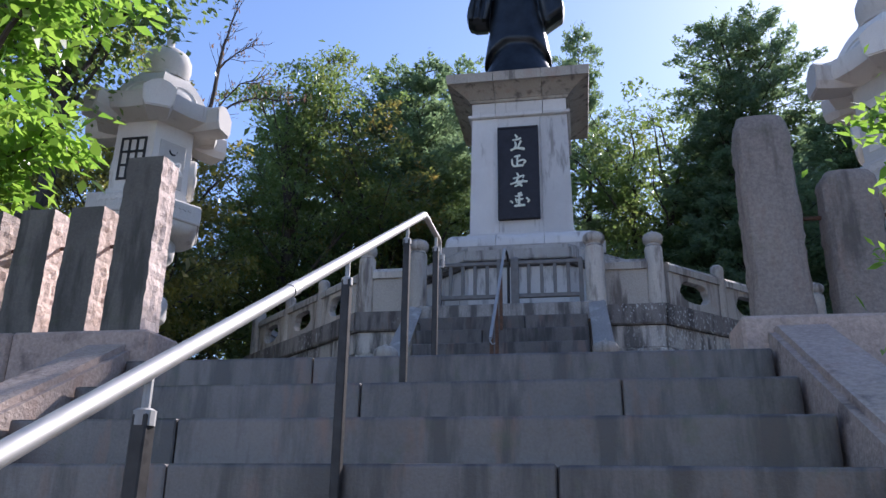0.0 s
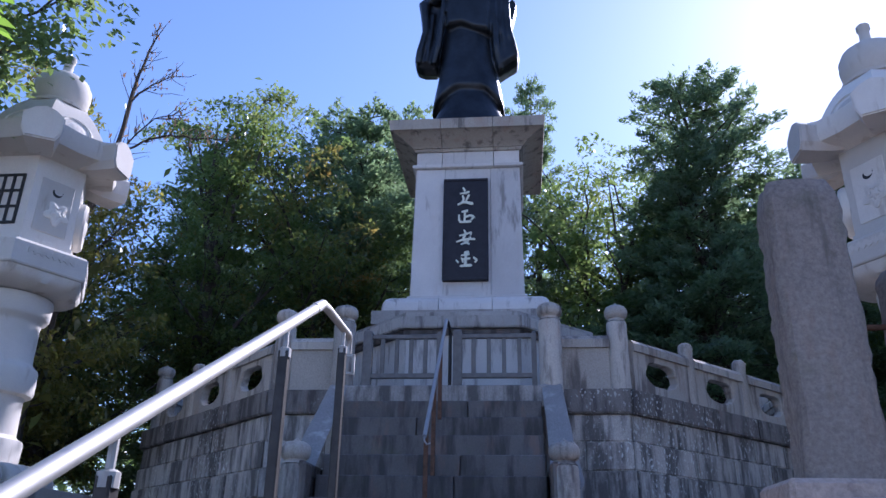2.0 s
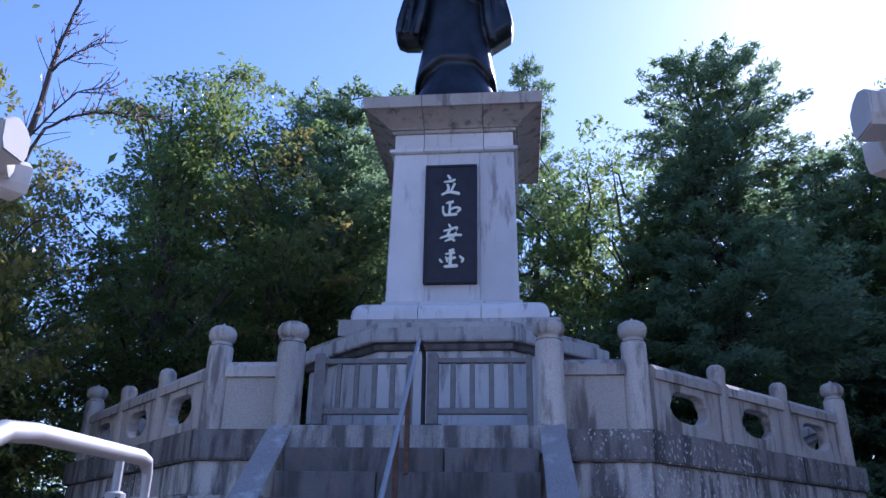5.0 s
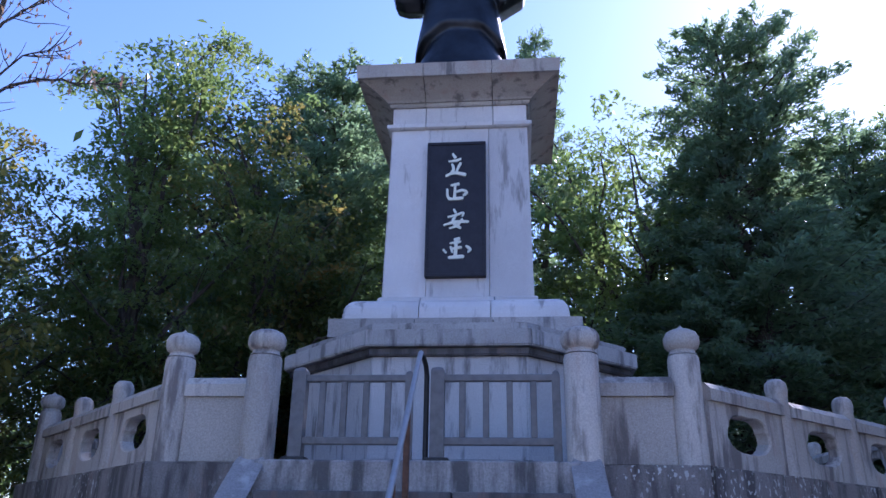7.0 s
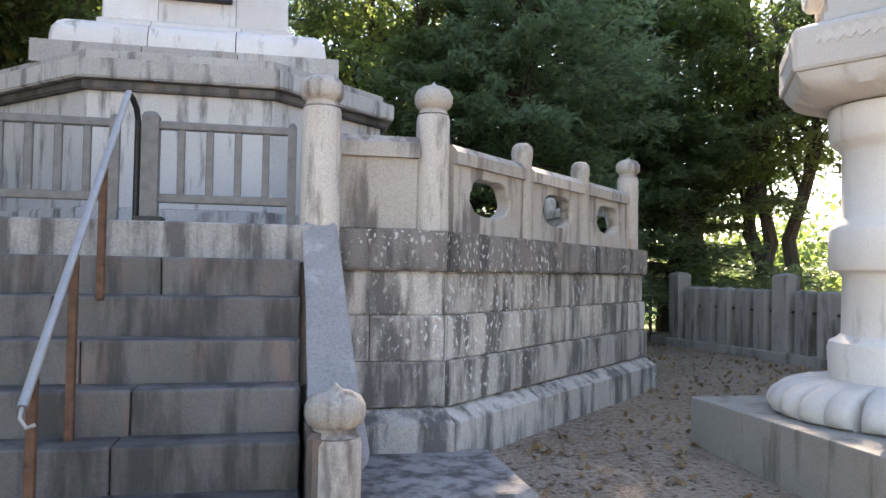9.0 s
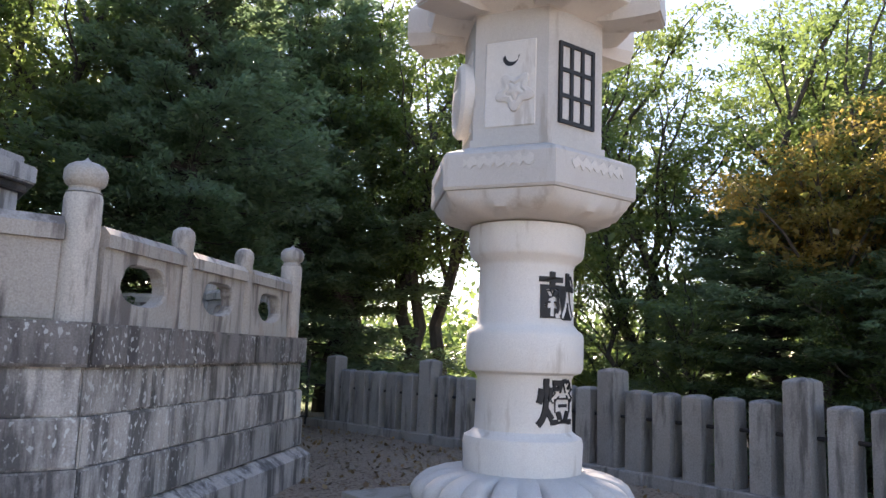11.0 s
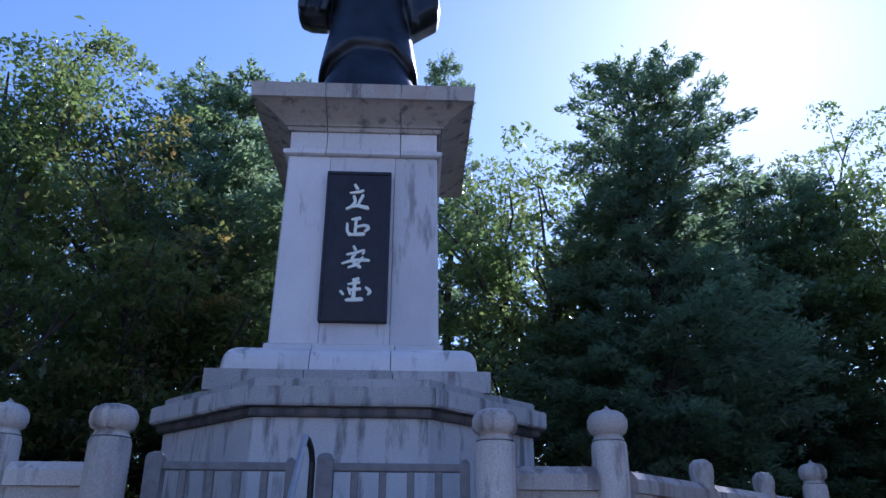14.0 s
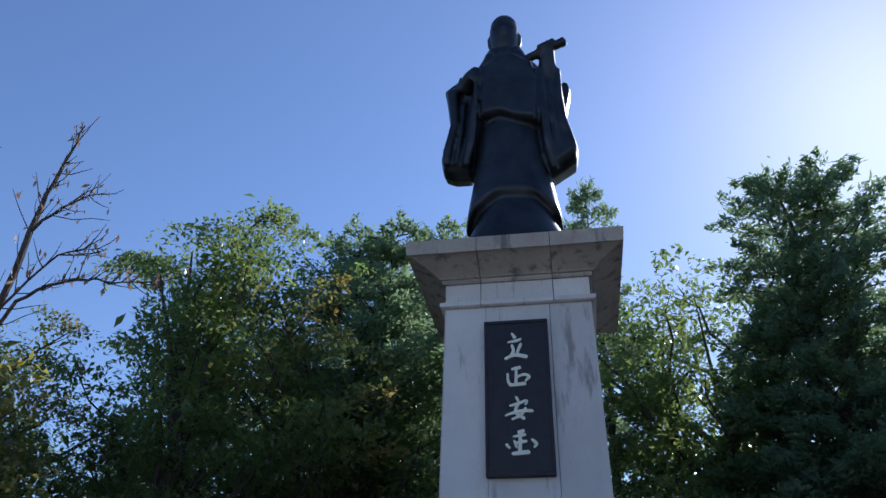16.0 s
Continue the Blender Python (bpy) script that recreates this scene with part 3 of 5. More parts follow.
def build_balustrade():
    bal = thing("balustrade", "weathered granite balustrade with onion-headed posts and pierced panels", "balustrade")
    ap = 3.95
    half = ap * math.tan(math.pi / 8)
    corner = None
    for k in range(8):
        m = side_pose(k, ap, half, FLOOR - 0.005) @ Matrix.Rotation(math.pi / 8, 4, "Z")
        if corner is None:
            corner = turned_post("post", 0.098, 0.685, bal, m)
        else:
            o = again(corner, m)
            head = again(corner.children[0], Matrix.Identity(4), o)
    # front wings beside the gate
    for s in (-1, 1):
        mid, wid = s * (1.04 + half - 0.09) / 2, half - 0.09 - 1.04
        o = part("solid_panel", block(-wid / 2, wid / 2, -0.055, 0.055, 0, 0.425, 0.012), RAILING, bal)
        o.matrix_basis = side_pose(0, ap, mid, FLOOR)
        o = part("rail", rail_beam(wid, 0.17, 0.125), RAILING, bal)
        o.matrix_basis = side_pose(0, ap, mid, FLOOR + 0.415)
    # the other seven sides: two small posts, three pierced panels
    length = 2 * half
    bay = (length - 0.19) / 3
    small = panel = beam = None
    for k in range(1, 8):
        for i in (1, 2):
            m = side_pose(k, ap, -half + 0.095 + bay * i, FLOOR - 0.005)
            if small is None:
                small = part("small_post", lathe([(0, 0.088), (0.56, 0.070), (0.575, 0.074), (0.62, 0.078), (0.66, 0.070), (0.685, 0.045), (0.693, 0.004)], 16), RAILING, bal, smooth=True)
                small.matrix_basis = m
            else:
                again(small, m)
        for i in range(3):
            mid = -half + 0.095 + bay * (i + 0.5)
            m = side_pose(k, ap, mid, FLOOR)
            r = side_pose(k, ap, mid, FLOOR + 0.415)
            if panel is None:
                panel = part("pierced_panel", pierced_panel(bay - 0.13, 0.425, 0.095), RAILING, bal)
                panel.matrix_basis = m
                beam = part("rail", rail_beam(bay - 0.12, 0.15, 0.115), RAILING, bal)
                beam.matrix_basis = r
            else:
                again(panel, m)
                again(beam, r)
    return settle(bal, (OC.x, OC.y, FLOOR))


build_balustrade()


def build_stair_flank(s):
    """The tall gate post, its leaning stone and the low newel on one side of the upper stair."""
    flank = thing("stair_flank", "granite gate post with a leaning stone and an onion-headed newel", "stair post", "stone posts flanking the upper stair")
    x = AX + s * 0.985
    m = Matrix.Translation((x, 8.92, 0.6))
    turned_post("gate_post", 0.106, 1.49, flank, m, False, 24)
    b = bmesh.new()
    loops = []
    for k in range(9):
        t = k / 8
        y, z = 8.80 - 1.0 * t, 1.42 - 0.92 * t
        w = 0.092 + 0.028 * t * t
        xx = x + s * 0.045 * t
        loops.append([(xx + w * math.cos(a), y + 0.10 * math.sin(a) * 0.72, z + 0.10 * math.sin(a) * 0.8) for a in [2 * math.pi * j / 16 for j in range(16)]])
    rings(loops, bm=b)
    part("leaning_stone", wobble(b, 0.004), LEANING, flank, "smooth leaning granite stone", True)
    part("cheek", block(x - 0.085, x + 0.085, 7.6, 8.9, 0.0, 0.62, 0.02), STEP, flank)
    turned_post("newel", 0.102, 0.505, flank, Matrix.Translation((x + s * 0.02, 7.68, 0.095)), True)
    return settle(flank, (x, 8.3, PLAZA))


build_stair_flank(1)
build_stair_flank(-1)


# ---- gate leaves ----
def build_gate(x0, x1, big_end):
    leaf = thing("gate_leaf", "grey painted metal gate leaf with four upright bars", "gate", "leaves of the platform gate")
    y, z = 8.985, FLOOR
    part("top_rail", block(x0, x1, y - 0.022, y + 0.022, z + 0.49, z + 0.533, 0.006), GATE, leaf)
    part("bottom_rail", block(x0, x1, y - 0.022, y + 0.022, z + 0.105, z + 0.152, 0.006), GATE, leaf)
    n = 5
    for i in range(1, n):
        x = x0 + (x1 - x0) * (i + 0.05) / n
        part("bar", block(x - 0.019, x + 0.019, y - 0.015, y + 0.015, z + 0.15, z + 0.492, 0.004), GATE, leaf)
    for x, w, h in ((x0, 0.042, 0.585), (x1, 0.024, 0.56)) if big_end == 0 else ((x1, 0.042, 0.585), (x0, 0.024, 0.56)):
        b = rings([square(w, z), square(w, z + h - 0.03), square(w * 0.75, z + h - 0.012), square(0.004, z + h)])
        bmesh.ops.translate(b, verts=b.verts, vec=(x, y, 0))
        part("gate_stile", b, GATE, leaf)
    foot = x0 if big_end == 0 else x1
    part("foot", block(foot - 0.075, foot + 0.075, y - 0.06, y + 0.05, z, z + 0.03, 0.006), DARK_STEEL, leaf, "dark foot plate")
    return settle(leaf, ((x0 + x1) / 2, y, z))


build_gate(-1.357, -0.665, 0)
build_gate(-0.487, 0.238, 0)


def build_upper_rail():
    x = -0.59
    rail = thing("handrail", "thin steel handrail on rust-brown posts up the platform steps", "handrail")
    top, foot = Vector((x, 8.90, 2.10)), Vector((x, 7.42, 0.765))
    slope = (top.z - foot.z) / (top.y - foot.y)
    part("rail", pipe([foot, top, top + Vector((0.0, 0.02, 0.005))], 0.0165, 14), STEEL, rail, "steel tube", True)
    part("bend", pipe([top, (x + 0.01, 8.96, 2.09), (x + 0.02, 9.02, 2.05), (x + 0.025, 9.05, 1.99)], 0.016, 12), DARK_STEEL, rail, smooth=True)
    part("post", pipe([(x + 0.025, 9.05, 1.99), (x + 0.025, 9.05, FLOOR)], 0.017, 12), DARK_STEEL, rail, smooth=True)
    for y in (8.42, 7.98, 7.52):
        zt = foot.z + slope * (y - foot.y)
        k = max(0, math.ceil((8.80 - y) / 0.192))
        part("post", block(x - 0.016, x + 0.016, y - 0.016, y + 0.016, FLOOR - 0.181 * k - 0.02, zt - 0.01, 0.003), RUST_STEEL, rail)
    part("hook", pipe([foot, foot + Vector((0.0, -0.02, -0.03)), foot + Vector((0.02, -0.02, -0.06)), foot + Vector((0.045, -0.02, -0.05))], 0.007, 8), STEEL, rail)
    return settle(rail, (x, 8.0, 0.8))


build_upper_rail()

# ---- pedestal ----
PC = Vector((AX - 0.01, 12.68, 0))


def tier(profile):
    """A square solid: (z, half width) upwards."""
    return rings([square(h, z, PC.x, PC.y) for z, h in profile])


def brush(strokes):
    """Raised brush strokes on the plaque's face: points (x, z, width) in centimetres, swelling and tapering."""
    b = bmesh.new()
    for q, stroke in enumerate(strokes):
        pts = [Vector(p) / 100 for p in stroke]
        line = []
        for i in range(len(pts) - 1):
            p0, p1, p2, p3 = pts[max(i - 1, 0)], pts[i], pts[i + 1], pts[min(i + 2, len(pts) - 1)]
            for k in range(6):
                t = k / 6
                line.append(0.5 * ((2 * p1) + (p2 - p0) * t + (2 * p0 - 5 * p1 + 4 * p2 - p3) * t * t + (3 * p1 - p0 - 3 * p2 + p3) * t ** 3))
        line.append(pts[-1])
        face, loops = -0.056 - 0.0012 * q, []
        ends = [(line[0] * 2 - line[1], 0.35)] + [(p, 1.0) for p in line] + [(line[-1] * 2 - line[-2], 0.35)]
        for i, (p, f) in enumerate(ends):
            way = (ends[min(i + 1, len(ends) - 1)][0] - ends[max(i - 1, 0)][0]).to_2d().normalized()
            w = abs(p.z) / 2 * f * (1 + 0.10 * noise.noise(Vector((p.x * 60, p.y * 60, q))))
            u = Vector((-way.y, way.x)) * w
            loops.append([(p.x + u.x, -0.04, p.y + u.y), (p.x - u.x, -0.04, p.y - u.y), (p.x - u.x * 0.9, face, p.y - u.y * 0.9), (p.x + u.x * 0.9, face, p.y + u.y * 0.9)])
        rings(loops, bm=b)
    bmesh.ops.recalc_face_normals(b, faces=b.faces)
    return b


# the four characters, from the top
BRUSHED = (
    (((-4, 65, 2.6), (-1, 60, 3.8)), ((-8, 55.5, 2.2), (0, 56.5, 3.4), (5, 58.5, 2.6)), ((-4.5, 52, 3), (-3, 46, 3.2), (-6, 40.5, 3)), ((4.8, 53, 3.2), (1.5, 46, 3), (0.4, 42, 2.6)), ((-11, 37.5, 3), (-2, 41, 3.8), (9.8, 38.5, 4.6))),
    (((-5, 26, 2.8), (3, 27.5, 3.8)), ((-9.6, 21, 2.6), (-9, 12.5, 3), (-5, 9, 3.2)), ((-1, 25, 2.8), (-1.6, 10, 3.4)), ((0, 17.5, 2.8), (7, 19.5, 3.2), (11.5, 17, 3.6), (8, 13, 2.4)), ((-7, 9, 3.2), (7, 10, 4.2))),
    (((-2, -3, 2.6), (0, -7, 3.4)), ((-8, -12, 2.4), (0, -10, 3), (8, -7.4, 2.6), (7, -11.5, 2)), ((1, -9, 2.8), (-3, -18, 3.4), (5, -25, 3.4)), ((7, -15, 2.6), (2, -22, 3), (-6, -25.5, 2.4)), ((-12, -21.5, 2.4), (0, -18, 3.2), (13, -18, 3.4))),
    (((-1, -39, 4), (4.4, -37, 3.6)), ((-5, -42.6, 2.4), (5, -41, 3.2)), ((1, -39, 3.6), (0, -57, 4.2)), ((-4.4, -49, 2.8), (6, -47.5, 3.2)), ((-6, -59, 3.6), (8, -58, 4.6)), ((-12.6, -50, 2.8), (-9.6, -53.5, 2.4)), ((11.6, -46, 2.4), (15.6, -50, 3.6), (13.6, -53.5, 2.2)), ((-5, -47, 2.4), (-3, -53, 2.4))),
)


def build_pedestal():
    ped = thing("pedestal", "tall pale granite pedestal with a flared cornice on an octagonal base", "pedestal")
    # octagonal drum, its eight faces of upright slabs
    part("drum_core", rings([octagon(1.62, FLOOR - 0.1, PC), octagon(1.62, 2.64, PC)]), DRUM, ped)
    slab = None
    hs = 1.68 * math.tan(math.pi / 8)
    for k in range(8):
        m = side_pose(k, 1.68, 0, 1.66, PC)
        if slab is None:
            slab = part("drum_slab", block(-hs + 0.004, hs - 0.004, 0, 0.09, 0, 0.90, 0.006), DRUM, ped)
            slab.matrix_basis = m
        else:
            again(slab, m)
        # the band below the cap is dark stone, painting the shadow gap there
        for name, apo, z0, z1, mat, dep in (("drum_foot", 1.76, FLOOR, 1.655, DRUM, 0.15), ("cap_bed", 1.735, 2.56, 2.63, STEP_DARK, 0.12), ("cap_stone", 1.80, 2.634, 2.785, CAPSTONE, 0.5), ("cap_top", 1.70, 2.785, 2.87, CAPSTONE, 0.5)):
            h2 = apo * math.tan(math.pi / 8)
            t = dep * math.tan(math.pi / 8)
            top = [(-h2 + 0.003, 0.0), (h2 - 0.003, 0.0), (h2 - t, dep), (-h2 + t, dep)]
            loops = [[(p[0], p[1], z) for p in top] for z in (0, z1 - z0)]
            b = rings(loops)
            bmesh.ops.bevel(b, geom=[e for e in b.edges if all(v.co.y < 0.01 for v in e.verts) and abs(e.verts[0].co.z - e.verts[1].co.z) < 1e-4], offset=0.012, segments=2, affect="EDGES")
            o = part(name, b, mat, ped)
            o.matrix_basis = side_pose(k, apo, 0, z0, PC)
    part("cap_fill", rings([octagon(1.32, 2.6, PC), octagon(1.32, 2.87, PC)]), DRUM, ped)
    cuts = (PC.x - 0.385, PC.x + 0.385)
    gap = 0.008
    split_stones(tier([(2.86, 1.24), (3.045, 1.24)]), cuts, 0, gap, "base_stone", CAPSTONE, ped)
    split_stones(tier([(3.05, 1.125), (3.07, 1.13), (3.12, 1.128), (3.19, 1.115), (3.25, 1.08), (3.285, 1.03), (3.30, 0.95)]), (PC.x - 0.36, PC.x + 0.36), 0, gap, "plinth_stone", PEDESTAL, ped)
    split_stones(tier([(3.30, 0.835), (3.375, 0.835), (3.39, 0.815)]), cuts, 0, gap, "foot_mould", PEDESTAL, ped)
    split_stones(tier([(3.39, 0.795), (5.40, 0.765)]), (PC.x - 0.335, PC.x + 0.335), 0, 0.005, "shaft_stone", PEDESTAL, ped)
    part("corner_bead", rings([[(PC.x - 0.799 + a, PC.y - 0.799 + b, 3.39) for a, b in ((0, 0), (0.012, 0), (0.012, 0.012), (0, 0.012))], [(PC.x - 0.769 + a, PC.y - 0.769 + b, 5.395) for a, b in ((0, 0), (0.012, 0), (0.012, 0.012), (0, 0.012))]]), PEDESTAL, ped)
    part("corner_bead", rings([[(PC.x + 0.787 + a, PC.y - 0.799 + b, 3.39) for a, b in ((0, 0), (0.012, 0), (0.012, 0.012), (0, 0.012))], [(PC.x + 0.757 + a, PC.y - 0.769 + b, 5.395) for a, b in ((0, 0), (0.012, 0), (0.012, 0.012), (0, 0.012))]]), PEDESTAL, ped)
    split_stones(tier([(5.402, 0.80), (5.415, 0.822), (5.455, 0.822), (5.47, 0.80)]), cuts, 0, gap, "string_course", PEDESTAL, ped)
    split_stones(tier([(5.472, 0.765), (5.69, 0.765)]), cuts, 0, gap, "frieze_stone", PEDESTAL, ped)
    split_stones(tier([(5.692, 0.79), (5.715, 0.805), (5.735, 0.805)]), cuts, 0, gap, "bed_mould", CORNICE, ped)
    split_stones(tier([(5.737, 0.825), (5.755, 0.84), (5.79, 0.89), (5.83, 0.965), (5.872, 1.05), (5.888, 1.095), (5.892, 1.135), (6.05, 1.15)]), cuts, 0, gap, "cornice_stone", CORNICE, ped)
    # plaque with four characters
    y = PC.y - 0.80
    bm = block(-0.325, 0.325, -0.045, 0.03, -0.80, 0.80, 0.008)
    plaque = part("plaque", bm, PLAQUE, ped, "dark bronze plaque")
    plaque.matrix_basis = Matrix.Translation((PC.x - 0.022, y, 4.396)) @ Matrix.Rotation(radians(-0.88), 4, "X")
    for z0, z1, x0, x1 in ((0.765, 0.80, -0.325, 0.325), (-0.80, -0.765, -0.325, 0.325), (-0.765, 0.765, -0.325, -0.297), (-0.765, 0.765, 0.297, 0.325)):
        part("plaque_border", block(x0, x1, -0.056, -0.044, z0, z1, 0.003), PLAQUE, plaque)
    for strokes in BRUSHED:
        part("character", brush(strokes), WHITE, plaque, "white brush-written character", True)
    return settle(ped, (PC.x, PC.y, FLOOR))


build_pedestal()


# ---- statue ----
def build_statue():
    b = bmesh.new()
    cx, cy = PC.x, PC.y
    rnd = random.Random(2)

    def body(levels, n=40, folds=0.0):
        loops = []
        for z, rx, ry, ox, oy in levels:
            loop = []
            for i in range(n):
                a = 2 * math.pi * i / n
                f = 1 + folds * math.sin(9 * a + 1.7 * z) * (0.6 + 0.4 * math.sin(3 * a))
                c, s = math.cos(a), math.sin(a)
                loop.append((cx + ox + rx * f * math.copysign(abs(c) ** 0.85, c), cy + oy + ry * f * math.copysign(abs(s) ** 0.85, s), z))
            loops.append(loop)
        rings(loops, bm=b)

    def draped(outline, y0, y1, inset=0.05):
        """A hanging piece of cloth: its front outline (x, z), rounded towards front and back."""
        mx, mz = sum(p[0] for p in outline) / len(outline), sum(p[1] for p in outline) / len(outline)
        loops = []
        for y, f in ((y0, 1 - 3 * inset), (y0 + 0.06, 1 - inset), (y0 * 0.6 + y1 * 0.4, 1), (y1 - 0.08, 1 - inset), (y1, 1 - 3 * inset)):
            loops.append([(cx + mx + (p[0] - mx) * f, cy + y, mz + (p[1] - mz) * f) for p in outline])
        rings(loops, bm=b)

    def fold(points, r):
        pipe([(cx + x, cy + y, z) for x, y, z in points], r, 10, bm=b)

    # mound and underskirt
    body([(6.04, 0.74, 0.62, -0.03, 0), (6.25, 0.73, 0.61, -0.03, 0), (6.55, 0.62, 0.54, -0.03, 0), (6.80, 0.50, 0.47, -0.03, -0.01), (7.0, 0.44, 0.42, -0.03, -0.01), (7.6, 0.42, 0.38, -0.04, 0)], folds=0.012)
    # outer robe, its hem arched at the front
    loops = []
    for lift, z, rx, ry in ((1, 6.80, 0.585, 0.47), (1, 6.84, 0.60, 0.485), (0.6, 7.1, 0.565, 0.465), (0.2, 7.5, 0.50, 0.44), (0, 8.0, 0.46, 0.41), (0, 8.6, 0.45, 0.38)):
        loop = []
        for q in range(56):
            a = 2 * math.pi * q / 56
            f = 1 + 0.02 * math.sin(9 * a + 1.7 * z) * (0.6 + 0.4 * math.sin(3 * a))
            c, s = math.cos(a), math.sin(a)
            loop.append((cx - 0.045 + rx * f * math.copysign(abs(c) ** 0.85, c), cy + ry * f * math.copysign(abs(s) ** 0.85, s), z + lift * 0.32 * abs(s) ** 1.5))
        loops.append(loop)
    rings(loops, bm=b)
    # stole over the chest, cut straight below
    draped([(-0.40, 8.30), (-0.15, 8.34), (0.06, 8.22), (0.33, 8.16), (0.36, 8.7), (0.30, 9.2), (0.05, 9.42), (-0.15, 9.42), (-0.38, 9.2), (-0.42, 8.7)], -0.50, 0.30, 0.04)
    body([(8.2, 0.42, 0.36, -0.04, 0.02), (8.7, 0.44, 0.36, -0.04, 0), (9.05, 0.47, 0.34, -0.04, 0), (9.30, 0.44, 0.29, -0.05, 0), (9.47, 0.32, 0.24, -0.06, 0), (9.60, 0.22, 0.20, -0.07, 0)], folds=0.012)
    # collar, thick over the shoulders
    body([(9.08, 0.60, 0.30, -0.06, 0.02), (9.25, 0.56, 0.33, -0.06, 0), (9.40, 0.46, 0.33, -0.07, -0.01), (9.55, 0.33, 0.29, -0.08, -0.01), (9.68, 0.22, 0.23, -0.08, -0.01), (9.80, 0.185, 0.20, -0.08, -0.01)])
    for s in (-1, 1):
        fold([(-0.07 + s * 0.17, -0.20, 9.72), (-0.07 + s * 0.20, -0.35, 9.45), (-0.07 + s * 0.30, -0.42, 9.15), (-0.07 + s * 0.36, -0.44, 8.85)], [0.05, 0.07, 0.075, 0.05])
    # neck and head
    body([(9.6, 0.14, 0.15, -0.085, -0.02), (9.80, 0.135, 0.15, -0.085, -0.03), (9.88, 0.155, 0.18, -0.085, -0.05)])
    body([(9.74, 0.10, 0.12, -0.085, -0.08), (9.80, 0.155, 0.18, -0.085, -0.06), (9.91, 0.185, 0.22, -0.085, -0.04), (10.05, 0.203, 0.235, -0.085, -0.03), (10.20, 0.21, 0.24, -0.085, -0.02), (10.35, 0.195, 0.225, -0.085, 0), (10.46, 0.145, 0.17, -0.085, 0.01), (10.52, 0.07, 0.09, -0.085, 0.02)], 28)
    body([(9.93, 0.02, 0.03, -0.085, -0.27), (10.0, 0.035, 0.05, -0.085, -0.27), (10.1, 0.02, 0.03, -0.085, -0.255)], 10)
    for s in (-1, 1):
        fold([(-0.085 + s * 0.05, -0.245, 10.15), (-0.085 + s * 0.15, -0.20, 10.16)], 0.022)
        body([(9.92, 0.015, 0.03, -0.085 + s * 0.205, -0.01), (10.0, 0.03, 0.05, -0.085 + s * 0.215, -0.01), (10.12, 0.03, 0.055, -0.085 + s * 0.22, -0.01), (10.18, 0.012, 0.03, -0.085 + s * 0.215, -0.01)], 10)
    # wide sleeve of the lowered arm, with its open cuff
    draped([(-0.40, 9.44), (-0.62, 9.34), (-0.80, 9.22), (-0.93, 9.10), (-0.885, 8.8), (-0.845, 8.42), (-0.91, 8.1), (-0.965, 7.86), (-0.93, 7.69), (-0.80, 7.63), (-0.57, 7.62), (-0.48, 8.2), (-0.40, 8.9)], -0.22, 0.24)
    fold([(-0.66, -0.22, 9.18), (-0.80, -0.25, 8.95), (-0.76, -0.27, 8.4), (-0.86, -0.26, 7.95), (-0.88, -0.22, 7.74)], [0.08, 0.085, 0.06, 0.06, 0.05])
    fold([(-0.44, -0.40, 8.95), (-0.47, -0.36, 8.5), (-0.55, -0.30, 8.0), (-0.62, -0.24, 7.70)], [0.05, 0.065, 0.065, 0.05])
    fold([(-0.64, -0.24, 8.75), (-0.68, -0.25, 8.25), (-0.76, -0.22, 7.75)], [0.03, 0.035, 0.03])
    # sleeve of the raised arm
    draped([(0.30, 9.30), (0.50, 9.26), (0.65, 9.16), (0.68, 8.7), (0.71, 8.28), (0.77, 8.0), (0.81, 7.80), (0.78, 7.68), (0.60, 7.56), (0.46, 7.46), (0.36, 7.7), (0.32, 8.4)], -0.34, 0.20)
    fold([(0.62, -0.30, 9.14), (0.62, -0.32, 8.6), (0.66, -0.32, 8.15), (0.76, -0.22, 7.78)], [0.05, 0.05, 0.05, 0.05])
    fold([(0.38, -0.38, 9.1), (0.40, -0.40, 8.5), (0.44, -0.36, 7.9), (0.50, -0.26, 7.52)], [0.06, 0.06, 0.06, 0.05])
    fold([(0.50, -0.36, 8.9), (0.53, -0.36, 8.3), (0.62, -0.30, 7.7)], [0.035, 0.035, 0.03])
    draped([(0.60, 9.15), (0.70, 9.24), (0.77, 9.22), (0.79, 9.08), (0.745, 8.85), (0.70, 8.66), (0.60, 8.6)], 0.02, 0.30)
    # raised forearm, hand and rolled scroll
    fold([(0.48, -0.26, 9.0), (0.50, -0.36, 9.22), (0.51, -0.41, 9.38)], [0.14, 0.115, 0.10])
    fold([(0.46, -0.42, 9.33), (0.50, -0.43, 9.42), (0.52, -0.40, 9.47)], [0.08, 0.10, 0.07])
    for q in range(4):
        x, z = 0.40 + 0.06 * q, 9.385 + 0.029 * q
        fold([(x, -0.40, z + 0.07), (x + 0.005, -0.48, z + 0.05), (x + 0.012, -0.50, z - 0.02)], 0.03)
    fold([(0.25, -0.42, 9.28), (0.70, -0.42, 9.50)], [0.062, 0.066])
    fold([(0.70, -0.42, 9.50), (0.715, -0.42, 9.507), (0.76, -0.42, 9.53)], [0.03, 0.072, 0.068])
    # lowered hand on the beads
    fold([(-0.64, -0.22, 9.0), (-0.52, -0.38, 9.08), (-0.46, -0.43, 9.06)], [0.13, 0.11, 0.09])
    for q in range(4):
        fold([(-0.55 + 0.015 * q, -0.46, 9.10 - 0.05 * q), (-0.46, -0.53, 9.10 - 0.05 * q), (-0.40, -0.50, 9.08 - 0.05 * q)], 0.03)
